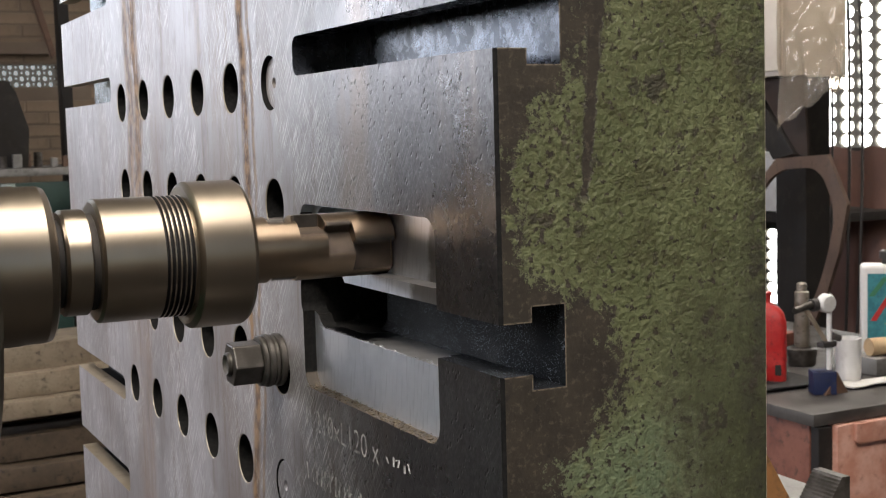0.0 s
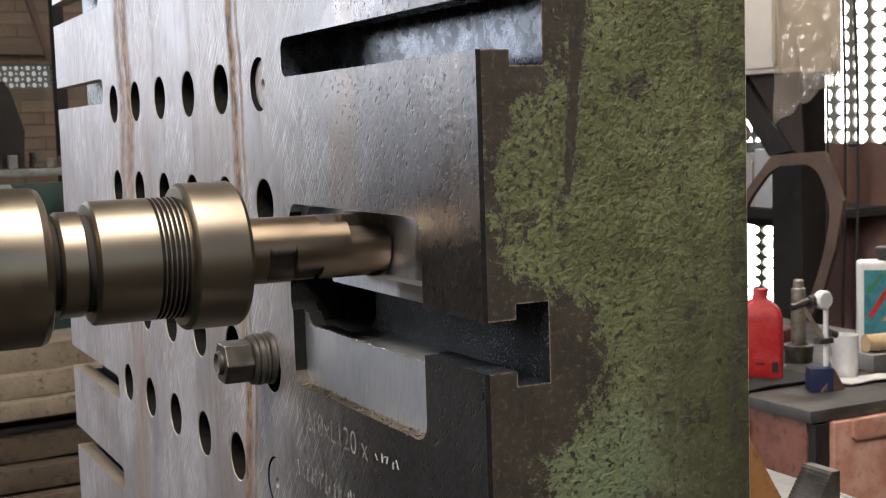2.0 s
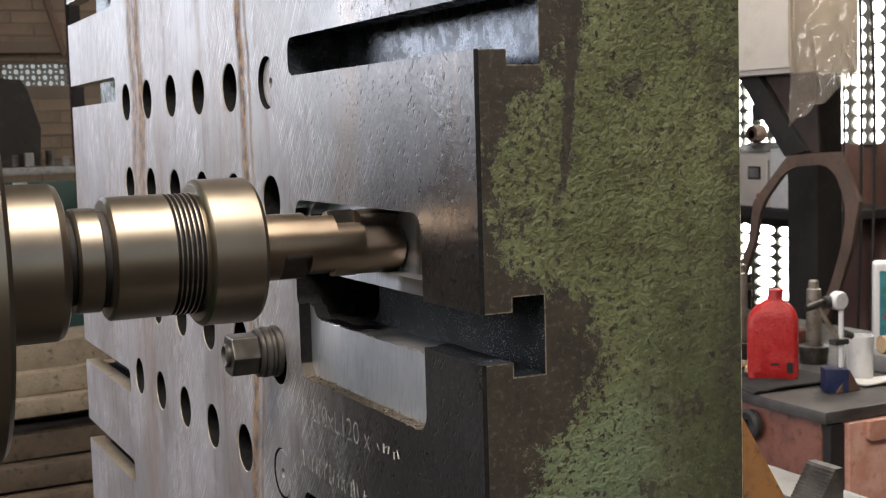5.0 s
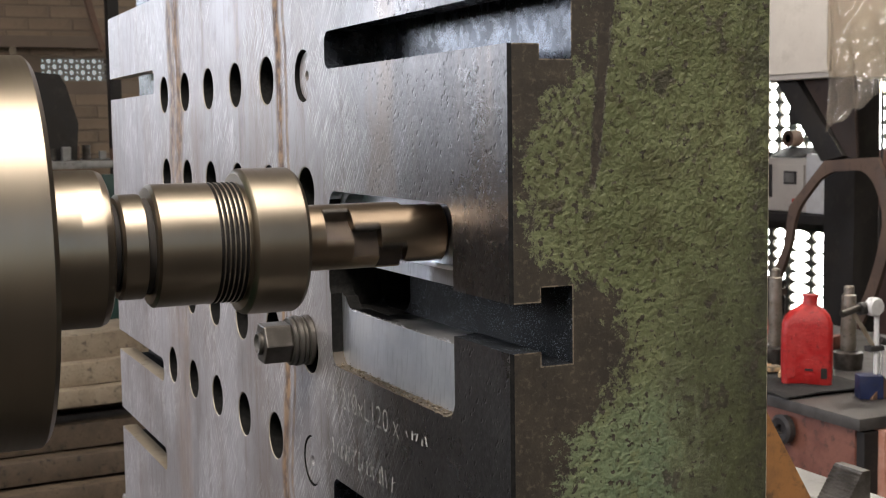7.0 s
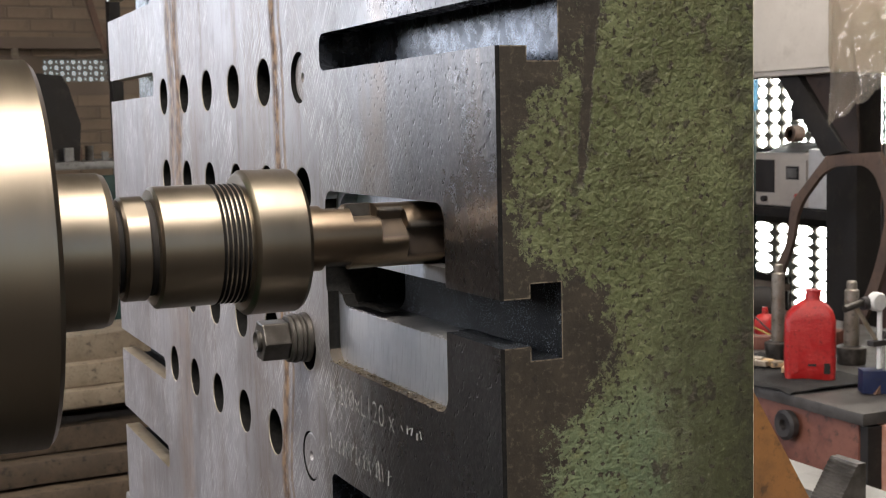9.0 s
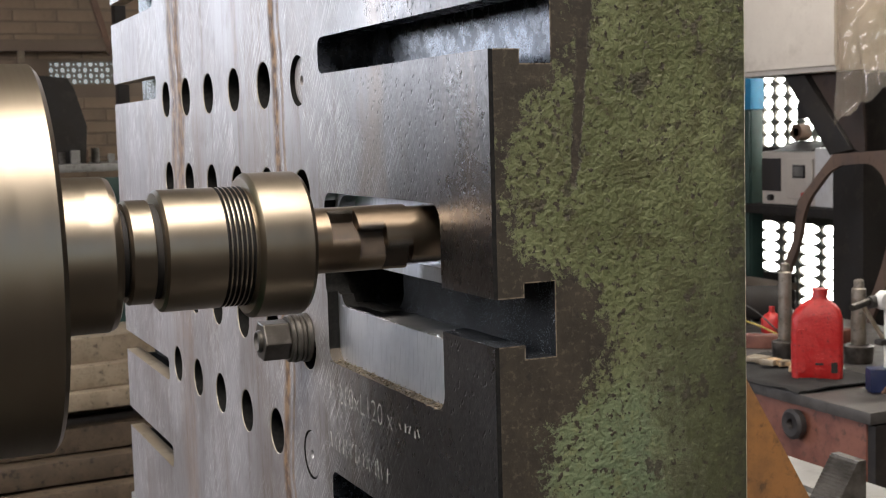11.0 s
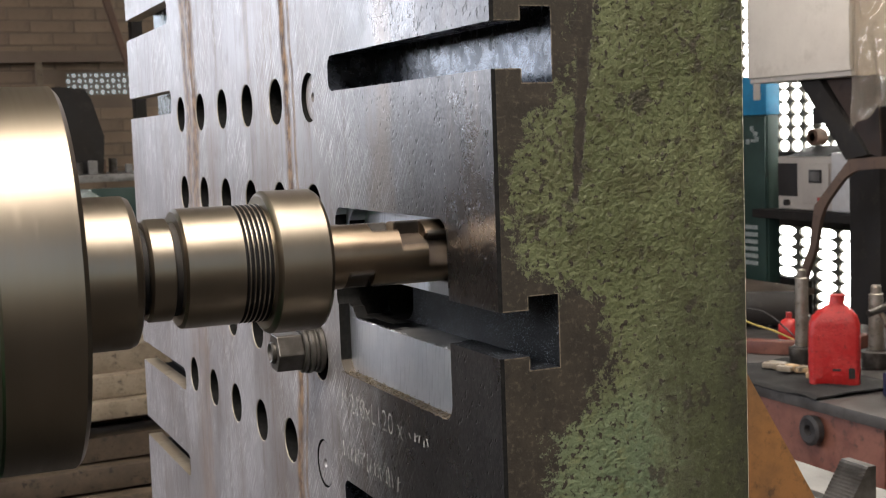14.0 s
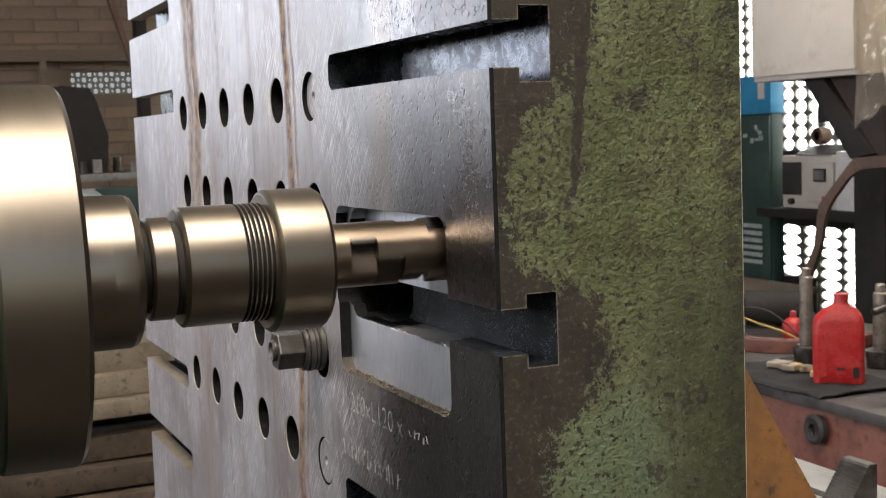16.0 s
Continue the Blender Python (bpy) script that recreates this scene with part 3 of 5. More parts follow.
def lattice_cell(w, h, d, a, b, axis):
    """One openwork block: a slab with an oval hole."""
    bm = bmesh.new()
    out = []
    corner = math.atan2(h, w)
    angles = sorted([2 * math.pi * k / 12 for k in range(12)] + [corner, math.pi - corner, math.pi + corner, 2 * math.pi - corner])
    n = len(angles)
    for t in angles:
        c, s = math.cos(t), math.sin(t)
        f = min(w / 2 / max(abs(c), 1e-6), h / 2 / max(abs(s), 1e-6))
        out.append(((a * c, b * s), (f * c, f * s)))

    def v(p, depth):
        return bm.verts.new((depth, p[0], p[1]) if axis == "x" else (p[0], depth, p[1]))

    rings = [[v(o[1], 0) for o in out], [v(o[0], 0) for o in out], [v(o[0], d) for o in out]]
    for p, q in zip(rings, rings[1:]):
        for k in range(n):
            bm.faces.new((p[k], p[(k + 1) % n], q[(k + 1) % n], q[k]))
    bmesh.ops.recalc_face_normals(bm, faces=bm.faces)
    me = bpy.data.meshes.new("lattice_block")
    bm.to_mesh(me)
    bm.free()
    me.materials.append(CONCRETE)
    return me


def lattice(name, lo, counts, cell, hole, axis, at, label):
    """A panel of openwork blocks set into a wall's opening."""
    top = holder(name, (at, lo[0], lo[1]) if axis == "x" else (lo[0], at, lo[1]), label, "openwork panel", kind="structure")
    me = lattice_cell(*cell, 0.016, *hole, axis)
    for i in range(counts[0]):
        for k in range(counts[1]):
            ob = new("lattice_block", me)
            ob.parent = top
            u, z = (i + 0.5) * cell[0], (k + 0.5) * cell[1]
            ob.location = (0, u, z) if axis == "x" else (u, 0, z)
    return top


lattice("window_1", (3.20, 1.17), (11, 14), (0.116, 0.0675), (0.0490, 0.0325), "x", 4.22, "grey concrete openwork panel against bright daylight")
lattice("window_2", (4.7235, 1.15), (9, 14), (0.107, 0.0675), (0.0485, 0.0328), "x", 4.22, "grey concrete openwork panel behind the white cabinet")
low = holder("window_3", (4.22, 4.656, 0.19), "low grey openwork panel with wide and narrow oval holes", "openwork panel", kind="structure")
for start, wide, half in ((0.0, 0.125, 0.0545), (0.125, 0.178, 0.083), (0.303, 0.142, 0.0540), (0.445, 0.188, 0.085)):
    shape = lattice_cell(wide, 0.056, 0.016, half, 0.0275, "x")
    for k in range(10 if start < 0.2 else 5):
        block = new("lattice_block", shape)
        block.parent, block.location = low, (0, start + wide / 2, 0.56 - 0.056 * (k + 0.5))
small = holder("window_4", (0.632, 6.52, 1.584), "small openwork window high in the brick wall", "openwork panel", kind="structure")
dots = [lattice_cell(0.029, 0.030, 0.016, *r, "y") for r in ((0.0115, 0.0125), (0.0060, 0.0065))]
for i in range(12):
    for k in range(4):
        block = new("lattice_block", dots[(i + k) % 2])
        block.parent, block.location = small, (0.029 * (i + 0.5), 0, 0.030 * (k + 0.5))

# ---- the angle plate, the subject ----
PLATE_END, THICK, TOP, FOOT = 1.09, 0.166, 1.565, 0.83
SLOTS = (1.458, 1.3575, 1.1975, 1.040, 0.939)
ROWS_OF_HOLES, COLUMNS = (1.342, 1.256, 1.140, 1.054), (0.3265, 0.4185, 0.5105, 0.6025, 0.6945, 0.7865)


def t_slot(y0, y1, z, closed):
    """A T-slot's room: the neck in the face, the wider head behind it; round at its closed end."""
    neck = rounded(y0, z - 0.0130, y1, z + 0.0130, 0.008) if closed else [(y0, z - 0.013), (y1, z - 0.013), (y1, z + 0.013), (y0, z + 0.013)]
    return [prism(neck, "x", -0.01, 0.030), box((0.0178, y0, z - 0.0208), (0.0366, y1, z + 0.0208))]


def angle_plate():
    top = holder("angle_plate", (0.2, 0.55, FOOT), "heavy slotted angle plate, scraped steel face and flaking green paint", "angle plate")
    body = box((0, 0, FOOT), (THICK, PLATE_END, TOP), 0.0018, 1)
    cuts = []
    for z in SLOTS:
        cuts += t_slot(-0.05, 0.279, z, True)
        cuts += t_slot(0.833, PLATE_END + 0.05, z, True)
    # the pocket being milled, in two depths
    cuts.append(prism(rounded(0.0700, 1.1355, 0.2760, 1.2595, 0.012), "x", -0.01, 0.0085))
    cuts.append(prism(rounded(0.0735, 1.2195, 0.2700, 1.2580, 0.018), "x", -0.01, 0.0205))
    cuts.append(prism(rounded(0.0735, 1.1764, 0.2700, 1.2095, 0.014), "x", -0.01, 0.0205))
    # deep cut added so that the slot's shaded inner end renders black
    cuts.append(prism(rounded(0.2180, 1.1769, 0.2690, 1.2160, 0.014), "x", 0.0, 0.11))
    cuts.append(box((0.0, 0.0735, 1.1764), (0.0367, 0.2180, 1.19)))
    for r, z in enumerate(ROWS_OF_HOLES):
        for c, y in enumerate(COLUMNS):
            if c == 0 and r in (0, 3):
                cuts.append(rod((-0.01, y, z), (0.012, y, z), 0.0192, 40))
            else:
                drill = lathe([(-0.01, 0), (-0.01, 0.0196), (0.0, 0.0196), (0.0007, 0.0189), (0.12, 0.0189), (0.12, 0)], "x", 40)
                bmesh.ops.translate(drill, verts=drill.verts, vec=(0, y, z))
                cuts.append(drill)
    bm = carved(body, cuts)
    bm.faces.ensure_lookup_table()
    for f in bm.faces:
        c, n = f.calc_center_median(), f.normal
        deep = c.x > 0.001
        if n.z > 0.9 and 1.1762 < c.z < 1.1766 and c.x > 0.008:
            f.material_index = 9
        elif n.x > 0.3 and n.y < -0.3:
            f.material_index = 6
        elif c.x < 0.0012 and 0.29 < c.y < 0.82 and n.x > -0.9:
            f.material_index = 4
        elif n.x < -0.3 and n.y < -0.3 and c.x < 0.003 and c.y < 0.004:
            f.material_index = 8
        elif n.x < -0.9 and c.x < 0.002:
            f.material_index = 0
        elif n.y < -0.9 and c.y < 0.002:
            f.material_index = 1
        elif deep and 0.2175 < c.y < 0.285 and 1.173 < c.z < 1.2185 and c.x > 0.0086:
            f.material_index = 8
        elif deep and 0.068 < c.y < 0.277 and 1.134 < c.z < 1.262 and c.x < 0.0207:
            f.material_index = 9 if n.z > 0.3 and c.z > 1.17 else 5 if (n.z > 0.2 and c.z < 1.165) else 2 if n.x < -0.7 or abs(n.z) > 0.5 else 8
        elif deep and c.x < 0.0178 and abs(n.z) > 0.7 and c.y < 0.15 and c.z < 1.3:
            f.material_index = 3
        elif deep and c.x < 0.0178 and abs(n.z) > 0.7 and c.y > 0.8:
            f.material_index = 4
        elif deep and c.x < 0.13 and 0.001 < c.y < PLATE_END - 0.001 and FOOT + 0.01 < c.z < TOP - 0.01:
            # bores and the far lower slots take the painted shade
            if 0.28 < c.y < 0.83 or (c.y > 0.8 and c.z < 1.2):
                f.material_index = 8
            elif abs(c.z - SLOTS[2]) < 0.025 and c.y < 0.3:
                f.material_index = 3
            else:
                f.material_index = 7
        else:
            f.material_index = 5
    put("plate", bm, [FACE, GREEN, MILLED, OILY, LIP, EDGE, CREAM_EDGE, WET, BORE, LEDGE], top, "slotted and drilled upright", 30)
    for z in (ROWS_OF_HOLES[0], ROWS_OF_HOLES[3]):
        y = COLUMNS[0]
        put("plug", plug_shape(y, z, 0.0032 if z > 1.2 else 0.0006), FACE, top, "round steel plug flush with the face", 30)
    for y0 in (0.388, 0.72):
        rib = put("rib", prism([(THICK + 0.001, 1.549), (THICK + 0.001, FOOT + 0.045), (0.568, FOOT + 0.045)], "y", y0, y0 + 0.024, 0.003), [ORANGE, CREAM_EDGE], top, "rusty orange painted gusset", 30)
        for f in rib.data.polygons:
            if f.normal.x > 0.25 and f.normal.z > 0.2 and -0.95 < f.normal.y < -0.1:
                f.material_index = 1
    put("foot", box((THICK + 0.001, 0.0, FOOT), (0.585, PLATE_END, FOOT + 0.044), 0.003), GREEN, top, "green painted foot", 30)
    return top


def plug_shape(y, z, sunk):
    bm = lathe([(0.0118, 0.0180), (sunk + 0.0008, 0.0180), (sunk, 0.0172), (sunk, 0.004), (sunk + 0.002, 0.0022), (sunk + 0.002, 0)], "x", 40)
    bmesh.ops.translate(bm, verts=bm.verts, vec=(0, y, z))
    return bm


def clamp_bolt():
    """A hex nut on its stud with a stack of washers, drawn up on the plate's face."""
    y, z = COLUMNS[0], ROWS_OF_HOLES[2] + 0.0064
    top = holder("clamp_bolt", (0, y, z), "dark oily steel hex bolt with stacked washers in the plate's hole", "bolt")
    hexagon = prism([(0.0162 * math.cos(radians(60 * k + 4)), 0.0162 * math.sin(radians(60 * k + 4))) for k in range(6)], "x", -0.0375, -0.0170, 0.0012)
    part("nut", hexagon, DARK_STEEL, top, "worn hex nut")
    smooth(part("stud", lathe([(0.02, 0.0085), (-0.0390, 0.0085), (-0.0405, 0.0072), (-0.0385, 0.005), (-0.0385, 0)], "x", 32), DARK_STEEL, top, "stud end with a centre hole"))
    x = 0.0
    for thick, r in ((0.0050, 0.0190), (0.0035, 0.0182), (0.0045, 0.0188), (0.0040, 0.0180)):
        smooth(part("washer", lathe([(x, r - 0.001), (x - 0.001, r), (x - thick + 0.001, r), (x - thick, r - 0.001)], "x", 40), DARK_STEEL, top), 30)
        x -= thick
    return top


def machine_table():
    """The mill's slotted table that carries the plate."""
    top = holder("machine_table", (0.43, 0.55, 0.0), "grey planed iron machine table with T-slots", "machine table")
    body = box((0.0, -0.12, 0.68), (0.865, 1.115, FOOT), 0.003)
    cuts = [box((x - 0.009, -0.3, 0.80), (x + 0.009, 1.3, 0.9)) for x in (0.62, 0.775)]
    cuts += [box((x - 0.017, -0.3, 0.79), (x + 0.017, 1.3, 0.808)) for x in (0.62, 0.775)]
    put("bed_top", carved(body, cuts), TABLE, top, "", 30)
    put("saddle", box((0.12, 0.0, 0.30), (0.75, 1.0, 0.679), 0.01), EDGE, top, "", 30)
    put("base", box((0.05, -0.1, 0.0), (0.80, 1.1, 0.299), 0.015), EDGE, top, "", 30)
    return top


def step_block():
    """A serrated step block for clamps."""
    n, x0, x1, z0, z1 = 15, 0.730, 0.768, FOOT, FOOT + 0.058
    pts = [(x1 + 0.012, z0), (x1 + 0.012, z1 + 0.002), (x1, z1 + 0.002)]
    for k in range(n, 0, -1):
        x, z = x0 + (x1 - x0) * k / n, z0 + (z1 - z0) * k / n
        pts += [(x - 0.001, z), (x - 0.001 - (x1 - x0) / n * 0.8, z - (z1 - z0) / n * 0.25)]
    pts.append((x0, z0))
    ob = alone("step_block", prism(pts, "y", -0.04, 0.008), DARK_STEEL, "dark steel serrated step block on the machine table", "step block")
    ob.location = (0, 0.618, 0)
    return ob


PLATE, BOLT, BED, STEPS = angle_plate(), clamp_bolt(), machine_table(), step_block()

# ---- the spindle ----
AXIS_Y, AXIS_Z = 0.1813, 1.2387


def spindle():
    top = holder("milling_spindle", (0, AXIS_Y, AXIS_Z), "turning bright steel spindle nose with collet chuck and end mill", "spindle")

    def turned(name, profile, material=STEEL, parent=top, label=""):
        return smooth(part(name, lathe(profile, "x", 96), material, parent, label), 28)

    def flatted(name, stations, flat, at, n=96):
        """A turned length with two spanner flats."""
        bm, rings = bmesh.new(), []
        for x, r in stations:
            vs = []
            for k in range(n):
                a = 2 * math.pi * k / n
                c = abs(math.cos(a - radians(at)))
                q = min(r, flat / max(c, 1e-6))
                vs.append(bm.verts.new((x, q * math.cos(a), q * math.sin(a))))
            rings.append(vs)
        for p, q in zip(rings, rings[1:]):
            for k in range(n):
                bm.faces.new((p[k], p[(k + 1) % n], q[(k + 1) % n], q[k]))
        bm.faces.new(rings[0])
        bm.faces.new(rings[-1])
        bmesh.ops.recalc_face_normals(bm, faces=bm.faces)
        return smooth(part(name, bm, STEEL, top), 20)

    turned("flange_disc", [(-0.262, 0.02), (-0.262, 0.1035), (-0.2605, 0.105), (-0.2222, 0.105), (-0.2195, 0.1022), (-0.2190, 0.03)])
    turned("boss", [(-0.2190, 0.03), (-0.2188, 0.0434), (-0.1985, 0.0434), (-0.1983, 0.03)])
    flatted("boss_front", [(-0.1986, 0.0433), (-0.1865, 0.0433), (-0.1830, 0.0418), (-0.1815, 0.0385)], 0.0424, 20)
    # neck, groove and thread bottoms are black to paint the joints' shadow lines
    turned("rear_neck", [(-0.1813, 0.0245), (-0.1760, 0.0245), (-0.1758, 0.02)], BLACK_STEEL)
    flatted("shoulder", [(-0.1758, 0.0278), (-0.1742, 0.0294), (-0.1625, 0.0294), (-0.1620, 0.0290)], 0.0284, 75)
    turned("groove", [(-0.1622, 0.02), (-0.1620, 0.0268), (-0.1579, 0.0268), (-0.1578, 0.02)], BLACK_STEEL)
    thread = [(-0.1580, 0.02), (-0.1578, 0.0328), (-0.1562, 0.0346), (-0.1240, 0.0346)]
    x = -0.1240
    while x < -0.101:
        thread += [(x + 0.0003, 0.0324), (x + 0.0016, 0.0322), (x + 0.0019, 0.0345), (x + 0.0027, 0.0345)]
        x += 0.0028
    thread += [(-0.100, 0.0330), (-0.100, 0.02)]
    body = turned("threaded_body", thread, [STEEL, BLACK_STEEL], top, "collet chuck body with a fine thread")
    for f in body.data.polygons:
        if f.center.x > -0.124 and math.hypot(f.center.y, f.center.z) < 0.0341:
            f.material_index = 1
    turned("clamping_nut", [(-0.1072, 0.0335), (-0.1072, 0.0392), (-0.1060, 0.0410), (-0.1045, 0.0420), (-0.0765, 0.0420), (-0.0742, 0.0405), (-0.0736, 0.0385), (-0.0736, 0.018)])
    # end mill: two stepped spiral gashes with an insert seat at each step
    seats = ((-0.058, 0.0), (-0.041, 36.0), (-0.024, 72.0), (-0.007, 108.0), (0.0196, 108.0))
    n, bm, rings = 96, bmesh.new(), []

    def ring(x, turn, r, cut=True):
        vs = []
        for k in range(n):
            a = 360.0 * k / n
            u = (a - turn) % 180.0
            q = r
            if cut and u < 62:
                q = r * (0.62 + 0.38 * min(1, max(0, (u - 14) / 48)) ** 1.6)
            vs.append(bm.verts.new((x, q * math.cos(radians(a)), q * math.sin(radians(a)))))
        rings.append(vs)

    ring(-0.080, 0, 0.0195, False)
    ring(-0.0582, 0, 0.0195, False)
    for (x0, turn), (x1, _) in zip(seats, seats[1:]):
        ring(x0, turn, 0.0195)
        ring(min(x1, 0.0184) - 0.0001, turn, 0.0195)
    ring(0.0196, 108.0, 0.0182)
    for p, q in zip(rings, rings[1:]):
        for k in range(n):
            bm.faces.new((p[k], p[(k + 1) % n], q[(k + 1) % n], q[k]))
    bm.faces.new(rings[0])
    bm.faces.new(rings[-1])
    bmesh.ops.recalc_face_normals(bm, faces=bm.faces)
    for f in bm.faces:
        c = f.calc_center_median()
        if math.hypot(c.y, c.z) < 0.0188 and abs(f.normal.x) < 0.9 and c.x < 0.0183:
            f.material_index = 1
    cutter = smooth(part("end_mill", bm, [CUTTER_STEEL, GASH], top, "brown-tinted steel end mill with two stepped spiral gashes"), 30)
    for (x0, turn), (x1, _) in zip(seats, seats[1:]):
        for half in (0, 180):
            insert = box((x0 + 0.001, 0.0120, -0.0020), (min(x1, 0.0190) - 0.001, 0.0199, 0.0006), 0.0005)
            bmesh.ops.rotate(insert, verts=insert.verts, cent=(0, 0, 0), matrix=Euler((radians(turn + half), 0, 0)).to_matrix())
            part("insert", insert, DARK_STEEL, cutter, "carbide insert")
    return top


SPINDLE = spindle()
head = holder("headstock", (-0.6, AXIS_Y, 0), "green painted mill headstock on its column", "headstock")
put("housing", box((-0.95, 0.075, 0.98), (-0.275, 0.42, 1.50), 0.03, 4), HEAD_GREEN, head, "", 30)
put("quill", rod((-0.30, AXIS_Y, AXIS_Z), (-0.2625, AXIS_Y, AXIS_Z), 0.055, 48), DARK_STEEL, head, "", 30)
put("column", box((-0.95, 0.12, 0.0), (-0.45, 0.75, 0.979), 0.02), HEAD_GREEN, head, "", 30)


# ---- writing on the plate ----
def chalk_note():
    """Chalked sizes below the pocket."""
    top = holder("chalk_note", (0, 0.2, 1.10), "white chalked sizes on the steel face below the pocket", "writing")
    cu = bpy.data.curves.new("line", "FONT")
    cu.body, cu.size, cu.offset, cu.space_character = "P 210xL120 x", 0.0215, -0.0002, 1.04
    raw = bpy.data.objects.new("line", cu)
    me = bpy.data.meshes.new_from_object(raw)
    bpy.data.objects.remove(raw)
    bm = bmesh.new()
    bm.from_mesh(me)
    # the text runs toward the plate's near end
    bmesh.ops.transform(bm, verts=bm.verts, matrix=Matrix(((0, 0, -1, -0.0006), (-1, 0, 0, 0.277), (0, 1, 0, 1.1075), (0, 0, 0, 1))))
    put("first_line", bm, CHALK, top)
    rng = random.Random(5)

    def stroke(y0, z0, y1, z1, w):
        bars = bmesh.new()
        bars.faces.new([bars.verts.new((-0.0006, a, b)) for a, b in ((y0, z0), (y0 - w, z0), (y1 - w, z1), (y1, z1))])
        put("stroke", bars, CHALK, top)

    # a second line, and the end of the first, past reading
    for start, end, z, high in ((0.277, 0.165, 1.0705, 0.0135), (0.140, 0.110, 1.1115, 0.006)):
        y = start
        while y > end:
            w, h, lean = rng.uniform(0.0018, 0.0030), high * rng.uniform(0.6, 1.0), rng.uniform(-0.003, 0.003)
            stroke(y, z + rng.uniform(-0.001, 0.001), y + lean, z + h, w)
            if rng.random() < 0.4:
                stroke(y, z + h * 0.5, y - 0.006, z + h * rng.uniform(0.2, 1.0), w)
            y -= rng.uniform(0.006, 0.0105)
    return top


NOTE = chalk_note()


def swarf():
    """Chips lying on the pocket's ledge and stuck along its rim."""
    rng = random.Random(17)
    bm = bmesh.new()
    for k in range(1300):
        if k < 950:
            c = Vector((rng.uniform(-0.0008, 0.0075), rng.uniform(0.072, 0.272), 1.1357 + abs(rng.gauss(0, 0.0009))))
            size = rng.uniform(0.0005, 0.0013)
        else:
            # bright chips stand in for the highlight on the ledge's burred edge
            c = Vector((rng.uniform(0.007, 0.010), rng.uniform(0.085, 0.272), 1.1762 + abs(rng.gauss(0, 0.0006))))
            size = rng.uniform(0.0003, 0.0008)
        vs = [bm.verts.new(c + Vector((rng.uniform(-1, 1), rng.uniform(-1, 1), rng.uniform(-0.6, 0.6))) * size) for _ in range(4)]
        for f in ((0, 1, 2), (0, 2, 3), (0, 3, 1), (1, 3, 2)):
            bm.faces.new([vs[i] for i in f]).material_index = int(k >= 950)
    return alone("swarf", bm, [CHIPS, MILLED], "fine brown metal chips lying in the milled pocket", "swarf", "stuff")


SWARF = swarf()

# ---- the bench beyond the table ----
BENCH_X, BENCH_Y, BENCH_Z = 1.79, 1.747, 0.62


def bench():
    top = holder("work_bench", (2.3, 2.3, 0), "red painted iron machine bed used as a bench", "bench")
    put("bench_top", box((BENCH_X, BENCH_Y, BENCH_Z - 0.03), (2.72, 3.25, BENCH_Z), 0.004), BENCH_IRON, top, "dull grey iron top", 30)
    put("bench_body", box((BENCH_X + 0.012, BENCH_Y + 0.028, 0.0), (2.70, 3.22, BENCH_Z - 0.031), 0.006), RED_PAINT, top, "", 30)
    # black strip added where the bench's front face lies in shadow
    put("corner_gap", box((1.806, 1.748, 0.0), (1.849, 1.7742, 0.586), 0.002), BLACK_STEEL, top, "black strip for the shaded recess beside the housing")
    put("front_box", box((1.851, 1.733, 0.0), (2.70, 1.7745, 0.588), 0.004), ORANGE_RED, top, "scuffed orange-red front housing", 30)
    put("front_lip", prism([(1.900, 0.589), (1.900, 0.548), (1.909, 0.540), (2.70, 0.540), (2.70, 0.589)], "y", 1.722, 1.7325, 0.002), ORANGE_RED, top, "", 30)
    grip = put("grip", lathe([(0, 0.018), (-0.012, 0.036), (-0.03, 0.038), (-0.036, 0.03), (-0.034, 0.014), (-0.02, 0.012), (-0.02, 0)], "x", 40), RUBBER, top, "black rubber knob", 30)
    grip.location = Vector((BENCH_X + 0.012, 2.005, 0.545)) - top.location


bench()


